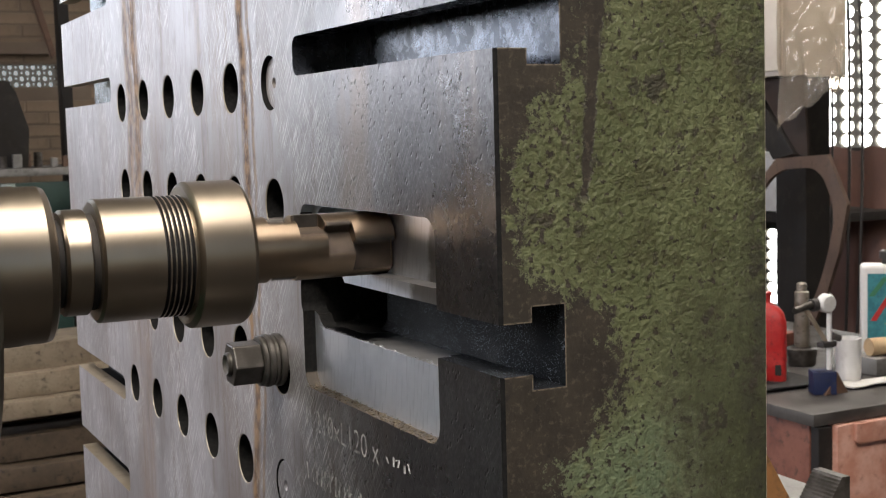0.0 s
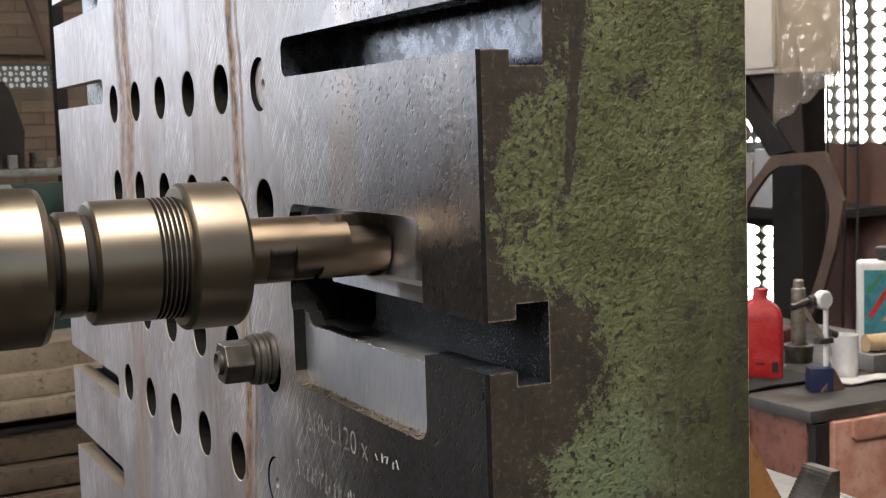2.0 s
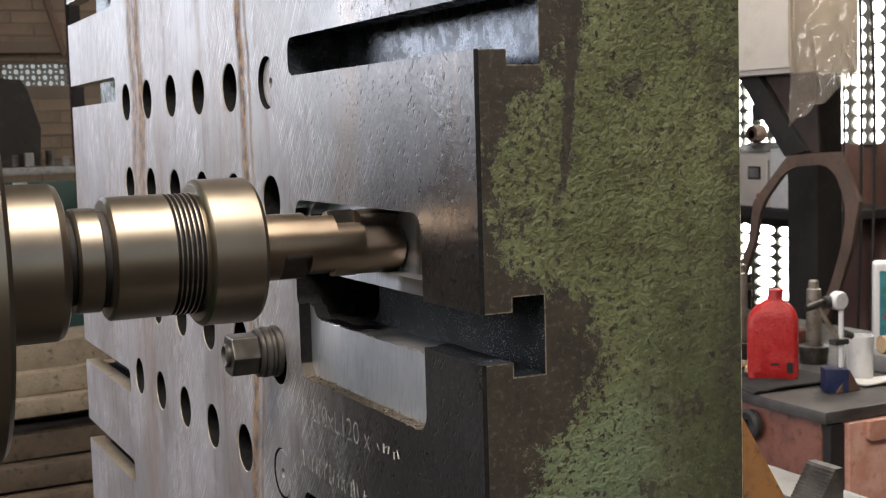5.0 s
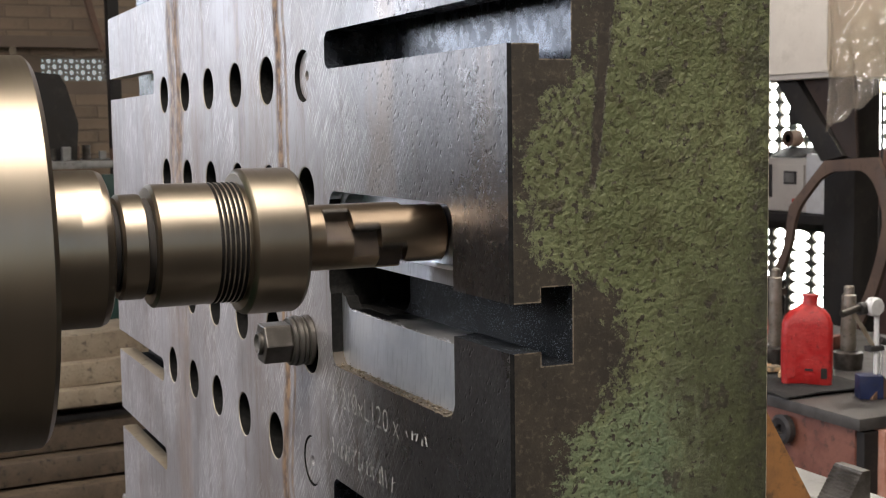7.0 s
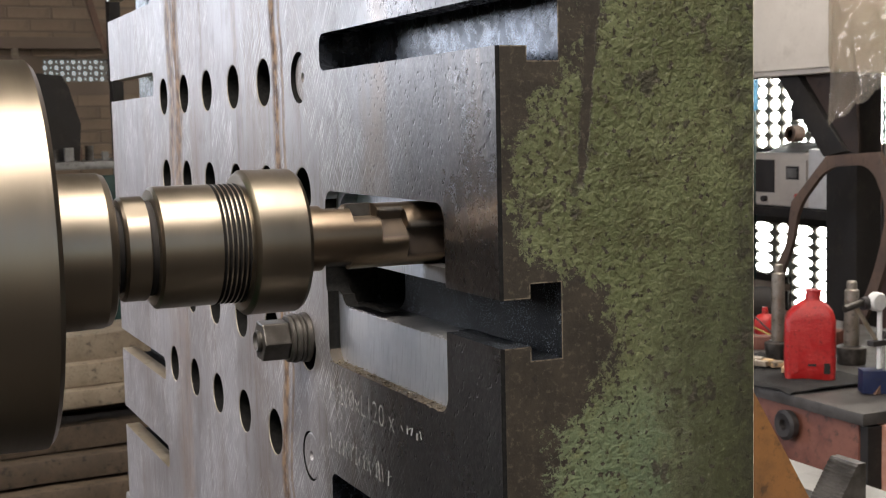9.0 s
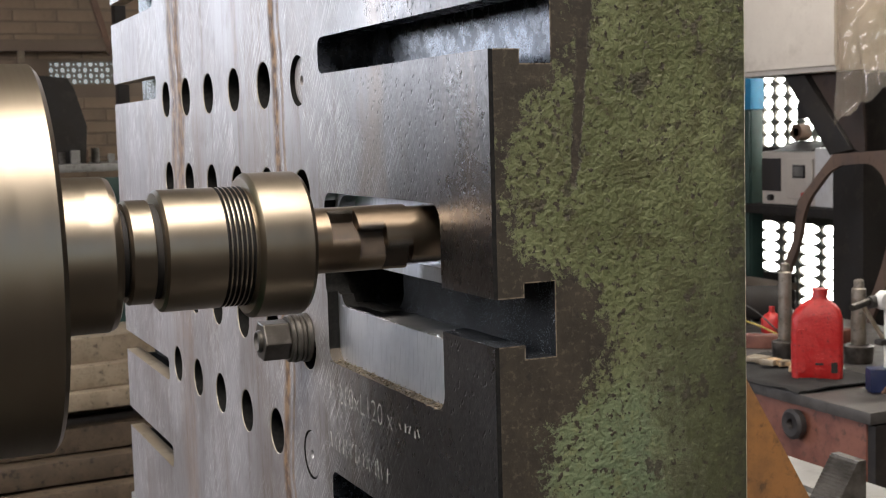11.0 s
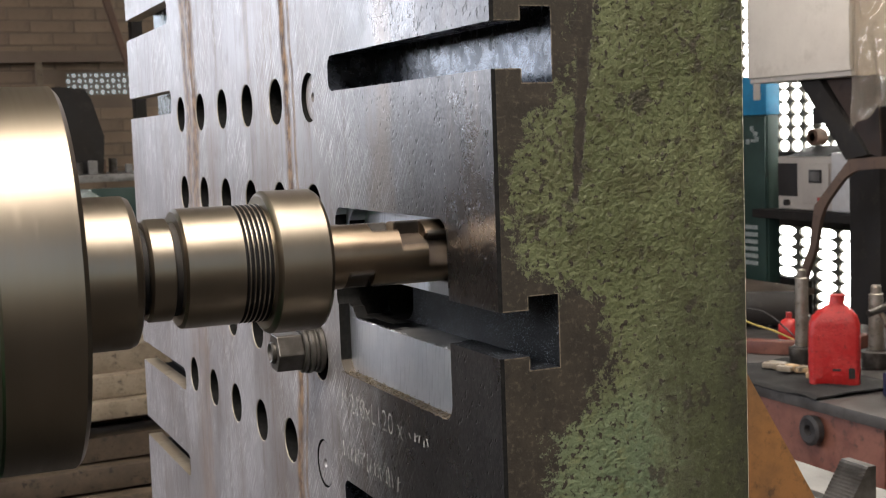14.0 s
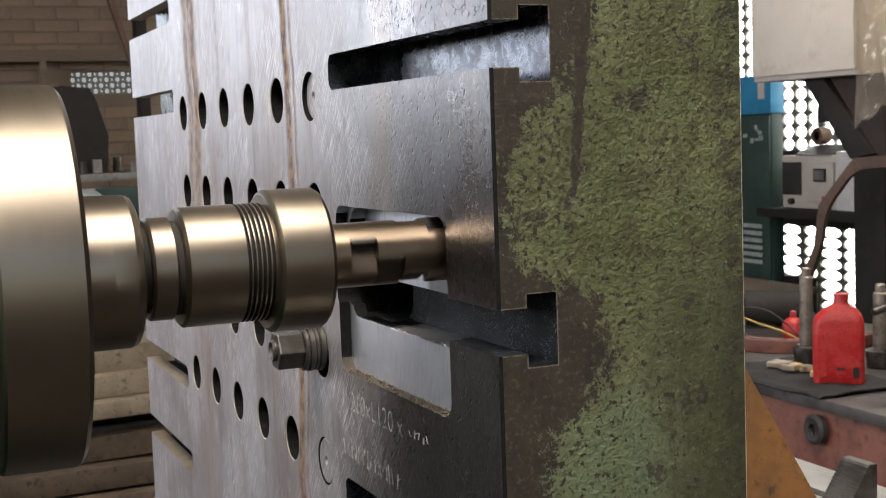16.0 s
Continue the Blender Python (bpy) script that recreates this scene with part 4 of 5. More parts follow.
def jug():
    """A flat-sided oil jug with a shoulder and a screw neck."""
    top = holder("oil_jug", (1.945, 2.115, BENCH_Z + 0.004), "empty scuffed red plastic oil jug without a cap", "jug")
    bm = bmesh.new()
    rings = []
    for z, w, d, r in ((0.0, 0.056, 0.032, 0.014), (0.004, 0.061, 0.037, 0.016), (0.05, 0.0625, 0.038, 0.016), (0.12, 0.0625, 0.038, 0.016), (0.155, 0.061, 0.037, 0.016),
                       (0.172, 0.054, 0.034, 0.016), (0.186, 0.042, 0.029, 0.016), (0.196, 0.028, 0.0225, 0.016), (0.201, 0.0205, 0.0195, 0.0190), (0.203, 0.0185, 0.0185, 0.0184), (0.222, 0.0185, 0.0185, 0.0184), (0.2225, 0.0205, 0.0205, 0.0204), (0.2265, 0.0205, 0.0205, 0.0204), (0.2265, 0.016, 0.016, 0.0159)):
        lean = 0.006 * max(0, z - 0.15) / 0.05
        rings.append([bm.verts.new((x * 1.04 + lean, y, z * 1.045)) for x, y in rounded(-w, -d, w, d, r, 6)])
    for p, q in zip(rings, rings[1:]):
        for k in range(len(p)):
            j = (k + 1) % len(p)
            bm.faces.new((p[k], p[j], q[j], q[k]))
    bm.faces.new(rings[0][::-1])
    bm.faces.new(rings[-1])
    bmesh.ops.recalc_face_normals(bm, faces=bm.faces)
    turn = Matrix.Rotation(radians(-38), 4, "Z")
    bmesh.ops.transform(bm, matrix=turn, verts=bm.verts)
    body = smooth(part("jug_body", bm, RED_PLASTIC, top), 50)
    hollow = prism(rounded(-0.053, 0.022, -0.030, 0.135, 0.010), "y", -0.0405, -0.0384)
    bmesh.ops.transform(hollow, matrix=turn, verts=hollow.verts)
    part("moulded_grip", hollow, RED_PLASTIC, body)
    mark = prism(rounded(0.034, 0.022, 0.050, 0.05, 0.003), "y", -0.0400, -0.0384)
    bmesh.ops.transform(mark, matrix=turn, verts=mark.verts)
    part("worn_label", mark, BLACK_STEEL, body, "dark illegible label patch")
    for k in range(4):
        bar = box((-0.006, -0.0392, 0.03 + 0.012 * k), (0.018 - 0.003 * (k % 2), -0.0384, 0.036 + 0.012 * k))
        bmesh.ops.transform(bar, matrix=turn, verts=bar.verts)
        part("faded_print", bar, RUBBER if k == 1 else RED_PLASTIC, body)


jug()


def cutter_arbor(at, h, r):
    """A tool arbor standing on its flange."""
    top = holder("tool_arbor", at, "grey steel tool arbor standing on its flange", "arbor", "arbors on the bench")
    smooth(part("taper", lathe([(0.05, r * 0.9), (0.06, r), (h - 0.026, r * 0.92), (h - 0.023, r * 0.68), (h - 0.004, r * 0.66), (h, r * 0.5), (h, 0)], "z", 32), ARBOR, top), 30)
    smooth(part("flange", lathe([(0, 0), (0, r * 1.7), (0.004, r * 1.8), (0.022, r * 1.8), (0.026, r * 1.9), (0.046, r * 1.9), (0.05, r * 1.3), (0.052, r * 1.3), (0.05, 0)], "z", 40), DARK_STEEL, top), 30)


cutter_arbor((2.042, 2.363, BENCH_Z + 0.012), 0.268, 0.0195)
cutter_arbor((2.204, 2.248, BENCH_Z + 0.001), 0.232, 0.0215)


def dial_stand():
    top = holder("dial_stand", (1.981, 1.920, BENCH_Z + 0.001), "magnetic base with a steel post and dial indicator arm", "dial stand")
    base = box((-0.032, -0.026, 0), (0.026, 0.026, 0.058), 0.002)
    bmesh.ops.rotate(base, verts=base.verts, cent=(0, 0, 0), matrix=Euler((0, 0, radians(-28))).to_matrix())
    smooth(part("magnet_base", base, [NAVY], top, "navy blue magnet block"), 30)
    wedge = prism([(-0.02, 0.0), (0.055, 0.0), (0.02, 0.055)], "y", -0.028, -0.020, 0.001)
    part("side_plate", wedge, BROWN_STEEL, top, "brown side plate")
    smooth(part("post", rod((0.018, 0, 0.055), (0.018, 0, 0.229), 0.0065), WHITE, top, "bright steel post"), 30)
    smooth(part("swivel", lathe([(-0.014, 0.0), (-0.014, 0.02), (-0.008, 0.024), (0.008, 0.024), (0.014, 0.02), (0.014, 0)], "y", 32), WHITE, top), 30)
    top.children[-1].location = (0.008, 0.0, 0.227)
    smooth(part("clamp", rod((-0.03, 0.01, 0.223), (-0.004, 0.01, 0.225), 0.016), RUBBER, top, "black clamp"), 30)
    smooth(part("arm", rod((-0.052, 0.012, 0.222), (0.012, 0.004, 0.128), 0.0055), LIP, top, "slanting fine-adjust arm"), 30)
    smooth(part("knob", rod((0.03, 0.0, 0.142), (0.052, 0.0, 0.134), 0.009), RUBBER, top), 30)
    smooth(part("lower_clamp", box((-0.012, -0.012, 0.116), (0.034, 0.012, 0.130), 0.003), RUBBER, top), 30)
    smooth(part("indicator", rod((-0.085, 0.01, 0.214), (-0.03, 0.01, 0.226), 0.009), DARK_STEEL, top), 30)


dial_stand()


def cup():
    bm = lathe([(0.0, 0), (0.0, 0.030), (0.003, 0.032), (0.118, 0.0335), (0.118, 0.0305), (0.006, 0.029), (0.006, 0)], "z", 32)
    ob = alone("plastic_cup", bm, WHITE, "plain white plastic cup standing on the bench", "cup", turned=40)
    ob.location = (2.125, 1.985, BENCH_Z + 0.001)


cup()


def oil_can():
    top = holder("oil_can", (2.486, 2.192, BENCH_Z + 0.001), "white-edged tin with a teal printed picture and black cap", "oil can")
    turn = Matrix.Rotation(radians(-40), 4, "Z")
    body = box((-0.085, -0.035, 0), (0.085, 0.035, 0.27), 0.012, 3)
    bmesh.ops.transform(body, matrix=turn, verts=body.verts)
    can = smooth(part("tin", body, WHITE, top), 40)
    label = box((-0.068, -0.0365, 0.03), (0.07, -0.0352, 0.245))
    bmesh.ops.transform(label, matrix=turn, verts=label.verts)
    part("label", label, TEAL, can, "teal printed label")
    for y0, y1, z0, z1, m in ((-0.06, 0.02, 0.11, 0.215, RED_PLASTIC), (-0.02, 0.06, 0.10, 0.19, YELLOW), (-0.066, -0.01, 0.18, 0.235, HEAD_GREEN), (0.0, 0.065, 0.05, 0.09, WHITE)):
        stripe = prism([(y0, z0), (y0 + 0.016, z0), (y1, z1), (y1 - 0.016, z1)], "y", -0.0376, -0.0366)
        bmesh.ops.transform(stripe, matrix=turn, verts=stripe.verts)
        part("print", stripe, m, can)
    smooth(part("cap", lathe([(0.27, 0.026), (0.285, 0.026), (0.286, 0.034), (0.305, 0.034), (0.308, 0.03), (0.308, 0)], "z", 32), RUBBER, top, "black cap"), 30)


oil_can()
tube_roll = alone("paper_tube", rod((2.26, 2.05, BENCH_Z + 0.072), (2.62, 1.98, BENCH_Z + 0.072), 0.024, 32), PAPER, "tan cardboard tube lying on a grey block", "tube", turned=30)
alone("spacer_block", box((2.24, 2.0, BENCH_Z + 0.001), (2.66, 2.1, BENCH_Z + 0.048), 0.004), TABLE, "grey iron spacer block under a tube", "block", turned=30)


def rumpled(name, lo, hi, z, n, seed, height, material, label, category, drape=0.0):
    """A rag lying in folds; past the bench's edge it hangs down."""
    bm = bmesh.new()
    grid = []
    for i in range(n + 1):
        row = []
        for k in range(n + 1):
            u, v = i / n, k / n
            x, y = lo[0] + (hi[0] - lo[0]) * u, lo[1] + (hi[1] - lo[1]) * v
            w = 0.5 + 0.5 * noise.noise((x * 14 + seed, y * 14, seed))
            x += 0.02 * noise.noise((y * 11, seed, 3)) * (1 - u)
            row.append(bm.verts.new((x, y, z + 0.004 + height * w - (drape * (BENCH_X - x) / 0.06 if x < BENCH_X else 0))))
        grid.append(row)
    for i in range(n):
        for k in range(n):
            bm.faces.new((grid[i][k], grid[i + 1][k], grid[i + 1][k + 1], grid[i][k + 1]))
    solid = bmesh.ops.extrude_face_region(bm, geom=bm.faces[:])
    bmesh.ops.translate(bm, verts=[v for v in solid["geom"] if isinstance(v, bmesh.types.BMVert)], vec=(0, 0, -0.0035))
    bmesh.ops.recalc_face_normals(bm, faces=bm.faces)
    return alone(name, bm, material, label, category, turned=60)


rumpled("rag", (BENCH_X - 0.012, 1.99, 0), (2.06, 2.46, 0), BENCH_Z + 0.001, 34, 4.0, 0.012, BLACK_CLOTH, "oily black rag spread under the red jug", "rag", 0.03)
rumpled("paper_scraps", (2.06, 1.90, 0), (2.22, 1.96, 0), BENCH_Z + 0.001, 14, 9.0, 0.012, WHITE, "crumpled white paper scraps beside the cup", "paper")


def offcuts():
    rng = random.Random(3)
    first = None
    for k in range(9):
        a, w, h, l = rng.uniform(0, 180), rng.uniform(0.008, 0.014), rng.uniform(0.010, 0.018), rng.uniform(0.03, 0.06)
        bm = box((-l / 2, -w, 0), (l / 2, w, h), 0.0015)
        ob = alone("wood_offcut", bm, LIP if k % 3 else PAPER, "small pale wooden offcut lying on the rag", "offcut", group="offcuts on the rag", turned=30)
        ob.matrix_basis = pose(1.925 + rng.uniform(-0.03, 0.03), 2.25 + rng.uniform(-0.07, 0.10), BENCH_Z + 0.014 + 0.003 * (k % 2), 0, 0, a)


offcuts()


def winch():
    """A low curved guard behind the rag, with loose wires."""
    top = holder("curved_guard", (2.30, 2.76, BENCH_Z), "low curved iron guard with dull pink paint on the bench", "guard")
    arc = [radians(150 + 6 * k) for k in range(26)]
    outline = [(0.27 * math.cos(a), 0.27 * math.sin(a)) for a in arc] + [(0.22 * math.cos(a), 0.22 * math.sin(a)) for a in reversed(arc)]
    ring = smooth(part("rim", prism(outline, "z", 0.001, 0.040, 0.003), RED_PAINT, top, "dull pink painted rim"), 30)
    for k, m in enumerate((YELLOW, RUBBER)):
        tube("wire", [(-0.14 + 0.03 * k, 0.02, 0.004), (-0.19, 0.06 + 0.03 * k, 0.07), (-0.12, -0.02 + 0.05 * k, 0.06 + 0.05 * k), (-0.02, -0.12, 0.004)], 0.0028, m, top)


def motor():
    """A dark finned motor lying behind the guard."""
    a, b = Vector((2.348, 3.060, BENCH_Z + 0.066)), Vector((2.493, 2.950, BENCH_Z + 0.066))
    top = holder("bench_motor", (a.x, a.y, BENCH_Z + 0.001), "soot-black electric motor lying on the bench", "motor")
    put("motor_body", rod(a, b, 0.058, 40), BLACK_STEEL, top, "", 30)
    put("end_cap", rod(b, b + (b - a).normalized() * 0.012, 0.063, 40), DARK_BROWN, top, "brown end cap", 30)
    for k in range(2):
        at = a.lerp(b, 0.25 + 0.5 * k)
        put("foot", box((at.x - 0.02, at.y - 0.045, BENCH_Z + 0.001), (at.x + 0.02, at.y + 0.045, BENCH_Z + 0.022), 0.003), BLACK_STEEL, top)


motor()


def side_table():
    """A dusty low table before the locker."""
    z = 0.555
    top = holder("side_table", (3.3, 4.4, 0), "dusty brown steel table before the green locker", "table")
    put("tabletop", box((3.20, 4.16, z - 0.03), (3.56, 4.85, z), 0.004), PLASTER, top, "dusty top", 30)
    for x, y in ((3.22, 4.18), (3.22, 4.78), (3.44, 4.18), (3.44, 4.78)):
        put("leg", box((x, y, 0), (x + 0.05, y + 0.05, z - 0.031), 0.003), BLACK_STEEL, top)
    put("back_panel", box((3.50, 4.17, 0.0), (3.53, 4.84, z - 0.031), 0.002), BLACK_STEEL, top, "dark back panel")


side_table()
flask = alone("red_flask", lathe([(0, 0), (0, 0.030), (0.006, 0.034), (0.045, 0.034), (0.06, 0.022), (0.066, 0.010), (0.085, 0.009), (0.085, 0)], "z", 32), RED_PLASTIC, "small red plastic flask on the bench behind the arbor", "flask", turned=40)
flask.location = (2.329, 2.784, BENCH_Z + 0.001)
winch()


# ---- hung things and the far side of the shop ----
def cabinet():
    top = holder("control_cabinet", (2.9, 3.25, 1.459), "grimy off-white steel control cabinet hung on a post", "cabinet")
    put("case", box((2.752, 2.95, 1.459), (3.04, 3.535, 2.45), 0.006), WHITE_PAINT, top, "", 30)
    put("door", box((2.74, 2.955, 1.478), (2.7505, 3.53, 2.44), 0.004), WHITE_PAINT, top, "", 30)


cabinet()
alone("steel_post", box((3.042, 3.16, 0), (3.16, 3.325, 3.4), 0.006), BLACK_STEEL, "dark soot-stained steel post", "post", turned=30)


def bracket():
    """An angular plate loop, hung from a brace under the cabinet."""
    top = holder("brown_bracket", (2.8, 2.94, 0.95), "rust-brown angular steel loop hung from a diagonal brace", "bracket")
    outer = [(3.379, 0.566), (3.320, 0.743), (3.253, 0.853), (3.225, 1.004), (3.039, 1.174), (2.782, 1.189), (2.691, 1.025), (2.728, 0.866), (2.785, 0.723), (2.903, 0.518)]
    inner = [(3.010 + (y - 3.010) * 0.83, 0.866 + (z - 0.866) * 0.87) for y, z in outer]
    hole = prism(inner, "x", 2.7, 2.9)
    bmesh.ops.bevel(hole, geom=[e for e in hole.edges if abs(e.verts[0].co.x - e.verts[1].co.x) > 0.1], offset=0.06, segments=6, affect="EDGES", profile=0.5)
    ring = carved(prism(outer, "x", 2.795, 2.811, 0.001), [hole])
    put("ring_plate", ring, DULL_BROWN, top, "", 30)
    put("brace", prism([(3.31, 1.4605), (3.20, 1.4605), (2.95, 1.19), (3.06, 1.17)], "x", 2.80, 2.86, 0.002), BLACK_STEEL, top, "dark diagonal brace", 30)
    put("arm", box((2.855, 3.20, 1.30), (3.046, 3.30, 1.36), 0.003), BLACK_STEEL, top, "", 30)
    put("gusset", prism([(3.18, 1.4605), (2.92, 1.4605), (2.90, 1.18), (2.95, 1.19)], "x", 2.815, 2.825), DARK_BROWN, top, "", 30)


bracket()


def plastic_sheet():
    """A crumpled clear bag hanging before the cabinet."""
    bm = bmesh.new()
    n, m = 44, 60
    grid = []
    for i in range(n + 1):
        row = []
        for k in range(m + 1):
            u, v = i / n, k / m
            low = 1.27 + 0.14 * u ** 0.8 + 0.02 * noise.noise((u * 6, 2, 5))
            y = 2.935 - (0.363 - 0.05 * (1 - v)) * u
            z = low + (1.95 - low) * v
            fold = -0.03 + 0.05 * abs(noise.noise((u * 2.6 + v, v * 4.5, 1.5))) + 0.03 * abs(noise.noise((u * 5 - v * 3, v * 6 + u * 2, 4)))
            row.append(bm.verts.new((2.716 + fold * min(1.0, 0.15 + 4 * u) * (1 - v ** 6), y + 0.01 * noise.noise((u * 5, v * 6, 7)), z)))
        grid.append(row)
    for i in range(n):
        for k in range(m):
            bm.faces.new((grid[i][k], grid[i + 1][k], grid[i + 1][k + 1], grid[i][k + 1]))
    solid = bmesh.ops.extrude_face_region(bm, geom=bm.faces[:])
    bmesh.ops.translate(bm, verts=[v for v in solid["geom"] if isinstance(v, bmesh.types.BMVert)], vec=(0.0012, 0, 0))
    bmesh.ops.recalc_face_normals(bm, faces=bm.faces)
    ob = alone("plastic_bag", bm, FILM, "crumpled clear plastic bag hanging before the cabinet", "bag", turned=60)
    return ob


plastic_sheet()
alone("hanging_rail", rod((2.729, 2.52, 1.945), (2.729, 3.2, 1.945), 0.012, 16), BROWN_STEEL, "brown steel rail on the cabinet holding a plastic bag", "rail", turned=30)
for k, (x, y, r) in enumerate(((3.3, 3.60, 0.012), (3.33, 3.53, 0.010), (3.28, 3.46, 0.014), (3.34, 3.44, 0.010), (3.3, 3.33, 0.005), (3.36, 3.29, 0.006), (3.30, 3.18, 0.006))):
    cable = tube("cable", [(x, y + 0.02, 3.399), (x, y, 2.2), (x + 0.02, y - 0.02 + 0.01 * (k % 3), 1.2), (x, y + 0.015, 0.0)], r, RUBBER)
    tagged(cable, "black cable hanging from the roof", "cable", "hanging cables")


def tarpaulin():
    bm = bmesh.new()
    n, m = 60, 24
    grid = []
    for i in range(n + 1):
        row = []
        for k in range(m + 1):
            u, v = i / n, k / m
            row.append(bm.verts.new((4.05 + 0.05 * math.sin(u * 26 + 2 * noise.noise((u * 3, v, 1))) * (1.1 - 0.7 * v) + 0.03 * noise.noise((u * 4, v * 3, 9)), 3.0 + 1.22 * u, 0.02 + 1.15 * v + 0.012 * math.sin(u * 30))))
        grid.append(row)
    for i in range(n):
        for k in range(m):
            bm.faces.new((grid[i][k], grid[i + 1][k], grid[i + 1][k + 1], grid[i][k + 1]))
    solid = bmesh.ops.extrude_face_region(bm, geom=bm.faces[:])
    bmesh.ops.translate(bm, verts=[v for v in solid["geom"] if isinstance(v, bmesh.types.BMVert)], vec=(0.004, 0, 0))
    bmesh.ops.recalc_face_normals(bm, faces=bm.faces)
    alone("tarpaulin", bm, TARP, "dark red tarpaulin hung in folds below the openwork panel", "tarpaulin", turned=60)


tarpaulin()


def meter_box():
    top = holder("meter_box", (3.75, 4.2, 0.9), "dirty cream electric welder case on a dark shelf", "welder")
    put("case", box((3.612, 4.095, 0.902), (3.80, 4.48, 1.150), 0.012, 3), WHITE_PAINT, top, "", 30)
    put("side_slab", box((3.60, 3.965, 0.902), (3.78, 4.09, 1.168), 0.010, 3), WHITE, top, "clean white side slab", 30)
    put("recess", box((3.606, 4.335, 0.965), (3.6115, 4.47, 1.118), 0.002), RUBBER, top, "dark recessed panel", 30)
    put("front_panel", box((3.600, 4.105, 0.935), (3.6115, 4.285, 1.118), 0.004), WHITE_PAINT, top, "", 30)
    put("display", box((3.594, 4.15, 1.03), (3.5995, 4.235, 1.09), 0.002), RUBBER, top, "dark framed display", 30)
    put("display_glass", box((3.591, 4.158, 1.038), (3.5935, 4.227, 1.082)), TABLE, top)
    put("red_button", rod((3.59, 4.16, 0.955), (3.5995, 4.16, 0.955), 0.012), RED_PLASTIC, top, "red button", 30)
    put("grey_knob", rod((3.59, 4.40, 0.935), (3.6115, 4.40, 0.935), 0.014), RUBBER, top, "dark knob", 30)
    put("lid", prism([(3.61, 1.151), (3.80, 1.151), (3.80, 1.195), (3.74, 1.195)], "y", 4.13, 4.40, 0.003), RUBBER, top, "dark sloping lid", 30)
    put("coil", lathe([(-0.03, 0.022), (-0.03, 0.040), (0.03, 0.040), (0.03, 0.022), (-0.03, 0.022)], "x", 32), BROWN_STEEL, top, "brown coil on the case", 30).location = Vector((3.75, 4.36, 1.236)) - top.location


meter_box()
alone("shelf", box((3.55, 3.7, 0.86), (4.195, 4.6, 0.90), 0.004), BLACK_STEEL, "dark steel wall shelf", "shelf", turned=30)


def locker():
    top = holder("tool_locker", (3.64, 4.7, 0), "dark bottle-green steel locker with pale scuffs", "locker")
    put("case", box((3.612, 4.555, 0.0), (3.68, 4.95, 1.35), 0.006), BOTTLE_GREEN, top, "", 30)
    put("locker_door", box((3.60, 4.56, 0.05), (3.611, 4.945, 1.34), 0.003), BOTTLE_GREEN, top, "", 30)
    rng = random.Random(8)
    for k in range(7):
        y, z = rng.uniform(4.60, 4.80), rng.uniform(1.20, 1.28)
        put("scuff", prism(rounded(y, z, y + rng.uniform(0.02, 0.05), z + rng.uniform(0.01, 0.025), 0.004), "x", 3.5975, 3.5995), STREAK, top)
    for k in range(6):
        put("louvre", box((3.596, 4.62, 0.62 + 0.035 * k), (3.5995, 4.78, 0.64 + 0.035 * k), 0.001), STREAK, top, "pale louvre")
    crate = holder("blue_crate", (3.64, 4.68, 1.352), "bright blue plastic crate on the locker", "crate")
    put("crate_body", box((3.60, 4.545, 1.3503), (3.68, 4.95, 1.535), 0.003, 2), BLUE, crate, "", 30)
    put("crate_label", box((3.5955, 4.585, 1.42), (3.5995, 4.635, 1.50)), WHITE_PAINT, crate, "pale label")


locker()


# ---- the far end of the shop ----
alone("steel_column", box((0.93, 6.2, 0), (0.985, 6.3, 3.4), 0.004), BLACK_STEEL, "thin dark steel column before the brick wall", "column", turned=30)
alone("roof_brace", prism([(0.660, 2.477), (0.710, 2.478), (0.904, 1.737), (0.886, 1.712)], "y", 6.15, 6.198, 0.003), BROWN_STEEL, "slanting steel roof brace", "brace", turned=30)
alone("wall_beam", box((-0.6, 6.40, 1.75), (1.4, 6.48, 1.81), 0.004), PLASTER, "brown horizontal steel beam along the brick wall", "beam", turned=30)

alone("wall_batten", box((0.468, 6.36, 1.58), (0.500, 6.399, 1.749), 0.002), TIMBER, "pale upright batten below the wall beam", "batten", turned=30)


def flywheel():
    """A hooded guard, sloping at its side."""
    top = holder("dark_machine_guard", (0.6, 5.6, 1.186), "large dark hooded machine guard on the cluttered bench", "guard")
    outline = [(0.124, 1.187), (0.124, 1.440), (0.274, 1.560), (0.474, 1.590), (0.594, 1.577), (0.621, 1.528), (0.651, 1.423), (0.670, 1.357), (0.658, 1.187)]
    put("guard", prism(outline, "y", 5.62, 5.85, 0.012), DUSTY_BLACK, top, "", 30)
    put("rim_band", prism([(x, z) for x, z in outline], "y", 5.608, 5.618, 0.002), BLACK_STEEL, top, "black front plate", 30)


flywheel()


def back_bench():
    top = holder("back_bench", (0.6, 5.8, 0), "cluttered bench with a pale top edge and teal legs", "bench")
    put("bench_top", box((-0.4, 5.5, 1.15), (1.3, 6.15, 1.185), 0.004), TABLE, top, "pale grey top", 30)
    for x in (-0.3, 0.84):
        put("leg", box((x, 5.52, 0), (x + 0.07, 5.6, 1.149), 0.004), BOTTLE_GREEN, top, "teal painted leg")
    put("drawer_front", box((-0.2, 5.54, 0.98), (0.82, 5.56, 1.12), 0.004), BOTTLE_GREEN, top, "", 30)


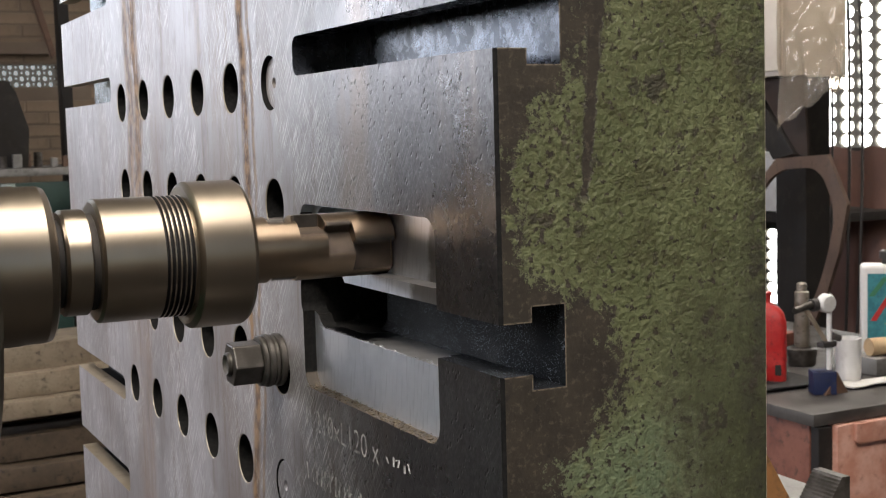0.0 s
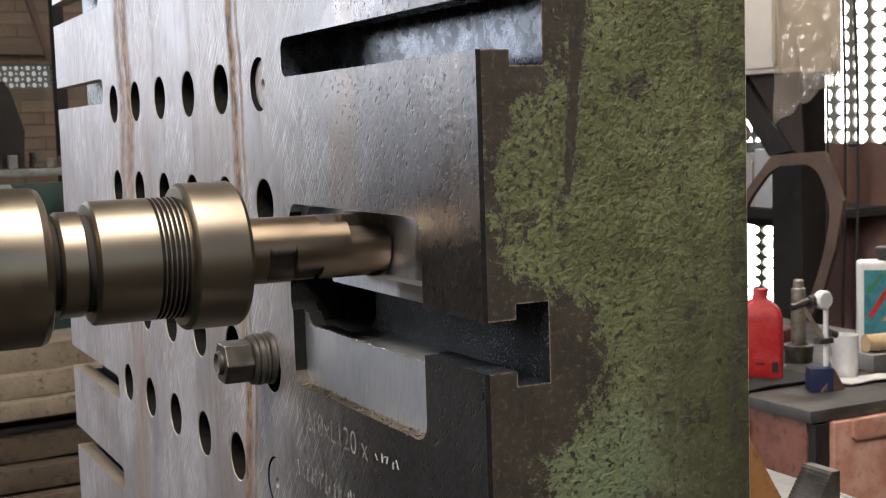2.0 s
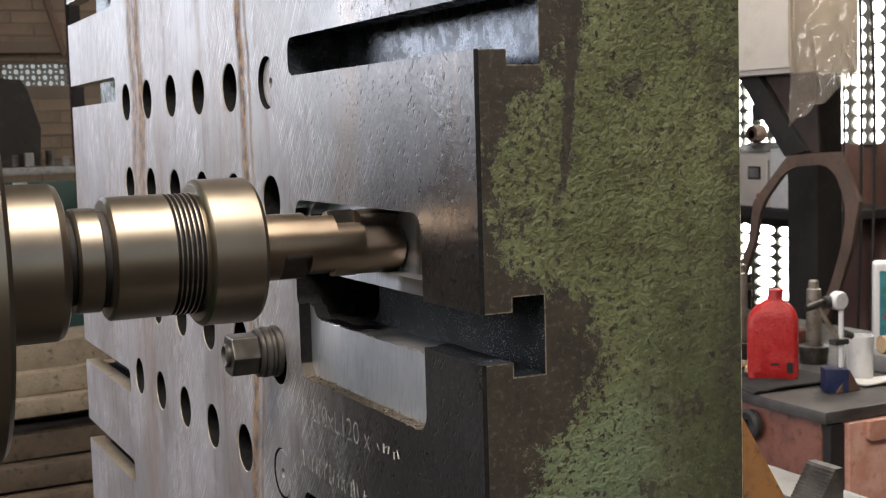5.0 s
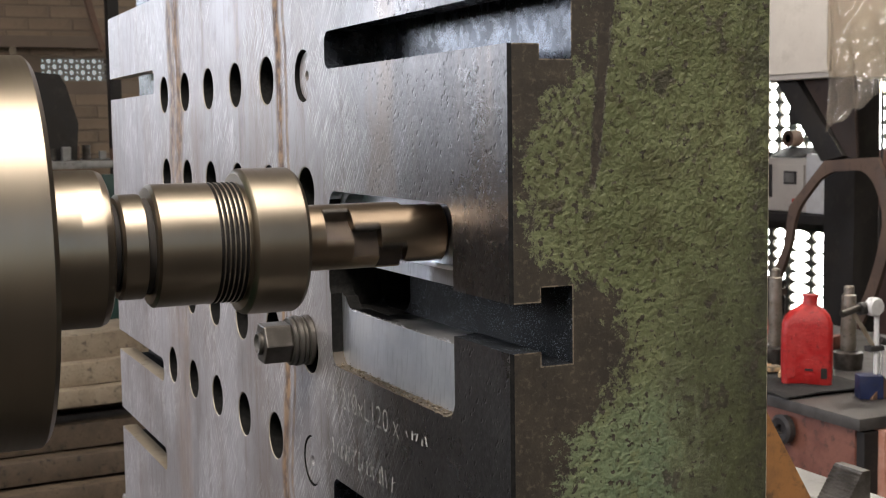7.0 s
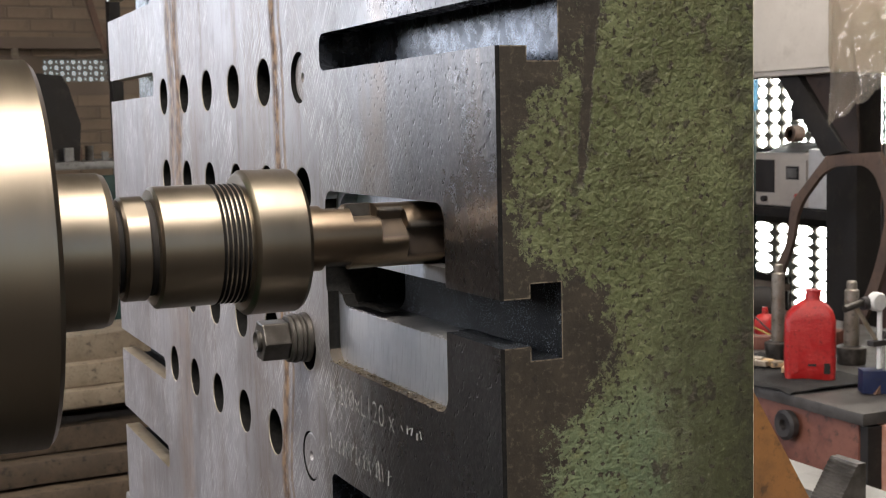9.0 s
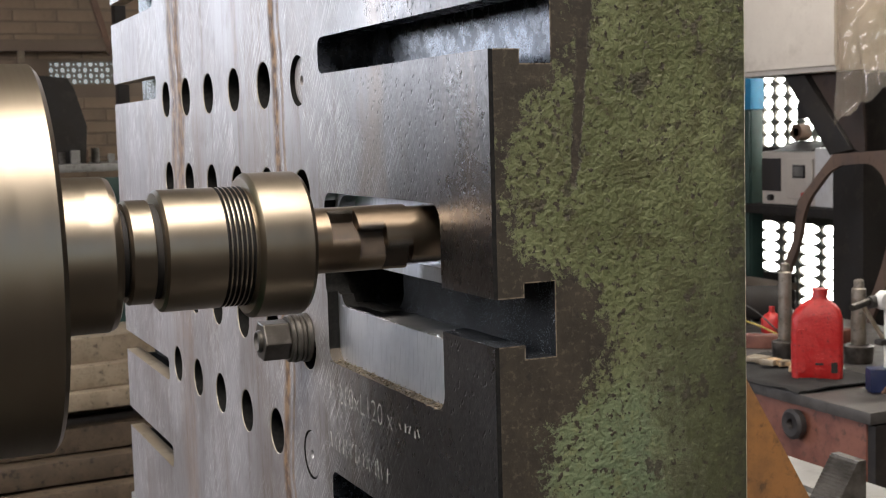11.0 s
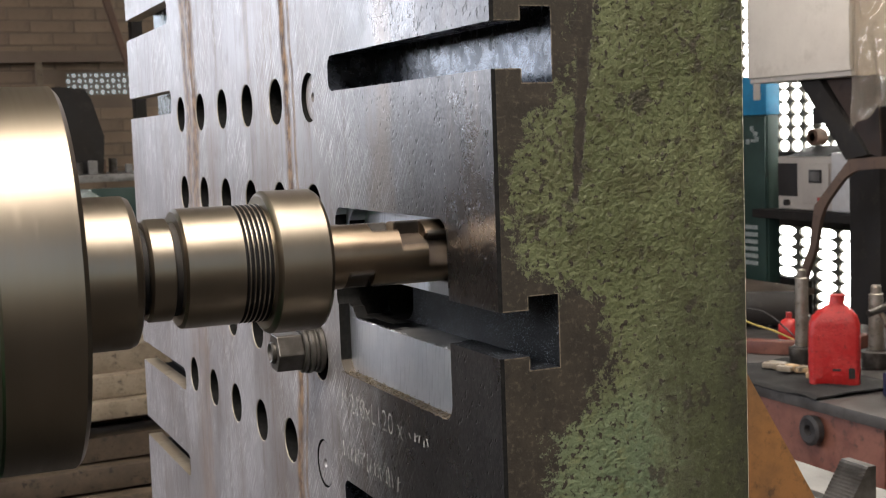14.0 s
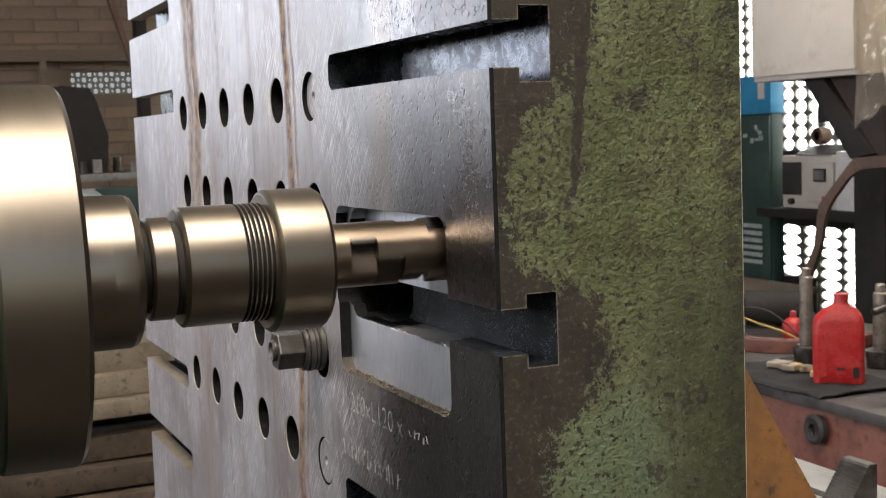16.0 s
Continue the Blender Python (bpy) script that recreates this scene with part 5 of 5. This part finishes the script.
back_bench()
rng = random.Random(12)
for k in range(14):
    w, h = rng.uniform(0.025, 0.06), rng.uniform(0.02, 0.07)
    x, y = 0.22 + 0.055 * k, 5.58 + rng.uniform(0, 0.12)
    if k % 3 == 0:
        bm = lathe([(0, 0), (0, w * 0.7), (h, w * 0.7), (h, 0)], "z", 16)
    else:
        bm = box((-w / 2, -w / 2, 0), (w / 2, w / 2, h), 0.003)
    ob = alone("machine_part", bm, (DARK_STEEL, TABLE, BROWN_STEEL)[k % 3], "small greasy machine part on the cluttered bench", "machine part", group="parts on the back bench", turned=30)
    ob.location = (x, y, 1.186)
gourd = alone("glass_jar", lathe([(0, 0), (0, 0.05), (0.02, 0.075), (0.08, 0.08), (0.13, 0.06), (0.15, 0.03), (0.16, 0.03), (0.16, 0)], "z", 32), STREAK, "dusty pale round jar under the bench", "jar", turned=40)
gourd.location = (0.52, 5.3, 0.965)
alone("jar_stand", box((0.3, 5.2, 0), (0.75, 5.45, 0.964), 0.005), BOTTLE_GREEN, "dark green stand below the round jar", "stand", turned=30)


def timbers():
    """Stacked beams lying behind the mill."""
    rng = random.Random(21)
    k = 0
    # the fourth, set back, is added to fill the gap with dark
    for z, y, h, d in ((0.655, 3.62, 0.085, 0.16), (0.582, 3.56, 0.07, 0.16), (0.520, 3.50, 0.055, 0.14), (0.455, 3.70, 0.05, 0.10), (0.395, 3.56, 0.075, 0.14), (0.315, 3.50, 0.07, 0.15), (0.235, 3.46, 0.07, 0.16), (0.15, 3.44, 0.075, 0.16), (0.06, 3.42, 0.08, 0.18)):
        bm = box((-1.2, -d, -h / 2), (1.6, d * 0.6, h / 2), 0.008, 2)
        bmesh.ops.subdivide_edges(bm, edges=[e for e in bm.edges if e.calc_length() > 1], cuts=24)
        for v in bm.verts:
            v.co.z += 0.008 * noise.noise((v.co.x * 2.2, z * 9, 1)) + 0.004 * noise.noise((v.co.x * 9, v.co.y * 9, z))
            v.co.y += 0.008 * noise.noise((v.co.x * 2, z * 5, 6))
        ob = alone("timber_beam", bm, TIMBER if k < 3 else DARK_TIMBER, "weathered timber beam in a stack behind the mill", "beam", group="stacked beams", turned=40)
        ob.matrix_basis = pose(0, y, z, 0, -1.2, rng.uniform(-1.5, 1.5))
        k += 1
    for x in (-0.9, 1.3):
        alone("stack_post", box((x, 3.72, 0), (x + 0.1, 3.84, 0.72), 0.006), BROWN_STEEL, "brown post holding the stacked beams", "post", turned=30)


timbers()


# ---- bricks of the far wall ----
def bricks():
    me = bpy.data.meshes.new("brick")
    bm = box((-0.107, -0.006, -0.028), (0.107, 0.012, 0.028), 0.003, 1)
    bm.to_mesh(me)
    bm.free()
    me.materials.append(BRICK)
    wall = bpy.data.objects["wall_north"]
    rng = random.Random(2)
    for r in range(18):
        z = 1.10 + 0.0645 * r
        for c in range(9):
            x = -0.2 + 0.222 * c + (0.111 if r % 2 else 0)
            if 1.55 < z < 1.74 and 0.53 < x < 1.09:
                continue
            ob = new("brick", me)
            ob.parent = wall
            ob.location = (x + rng.uniform(-0.003, 0.003), 6.503 + rng.uniform(-0.003, 0.002), z + rng.uniform(-0.002, 0.002))


bricks()


# ---- what moves ----
# turns of the spindle, in half turns: an even rate, and how far it runs ahead of it as the cut loads it
RATE = 3.75
AHEAD = ((0, 0.5), (1.5, 0.3), (2.0, 0.35), (3.5, 0.3), (4.0, 0.05), (7, -0.1), (9, -0.2), (12, 0.0), (14.5, 0.2), (16, 0.0))
PHASE = 152.0


def turn_at(t):
    return PHASE - 180.0 * (RATE * t + float(np.interp(t, [a for a, _ in AHEAD], [b for _, b in AHEAD])))


def motions():
    for ob in (PLATE, BOLT, BED, STEPS, NOTE, SWARF):
        x, y, z = ob.location
        walk(ob, [(t, pose(x, y + s, z)) for t, s in FEED])
    # the spindle turns
    walk(SPINDLE, [(k / 10, pose(0, AXIS_Y, AXIS_Z, turn_at(k / 10), 0, 0)) for k in range(161)])


motions()
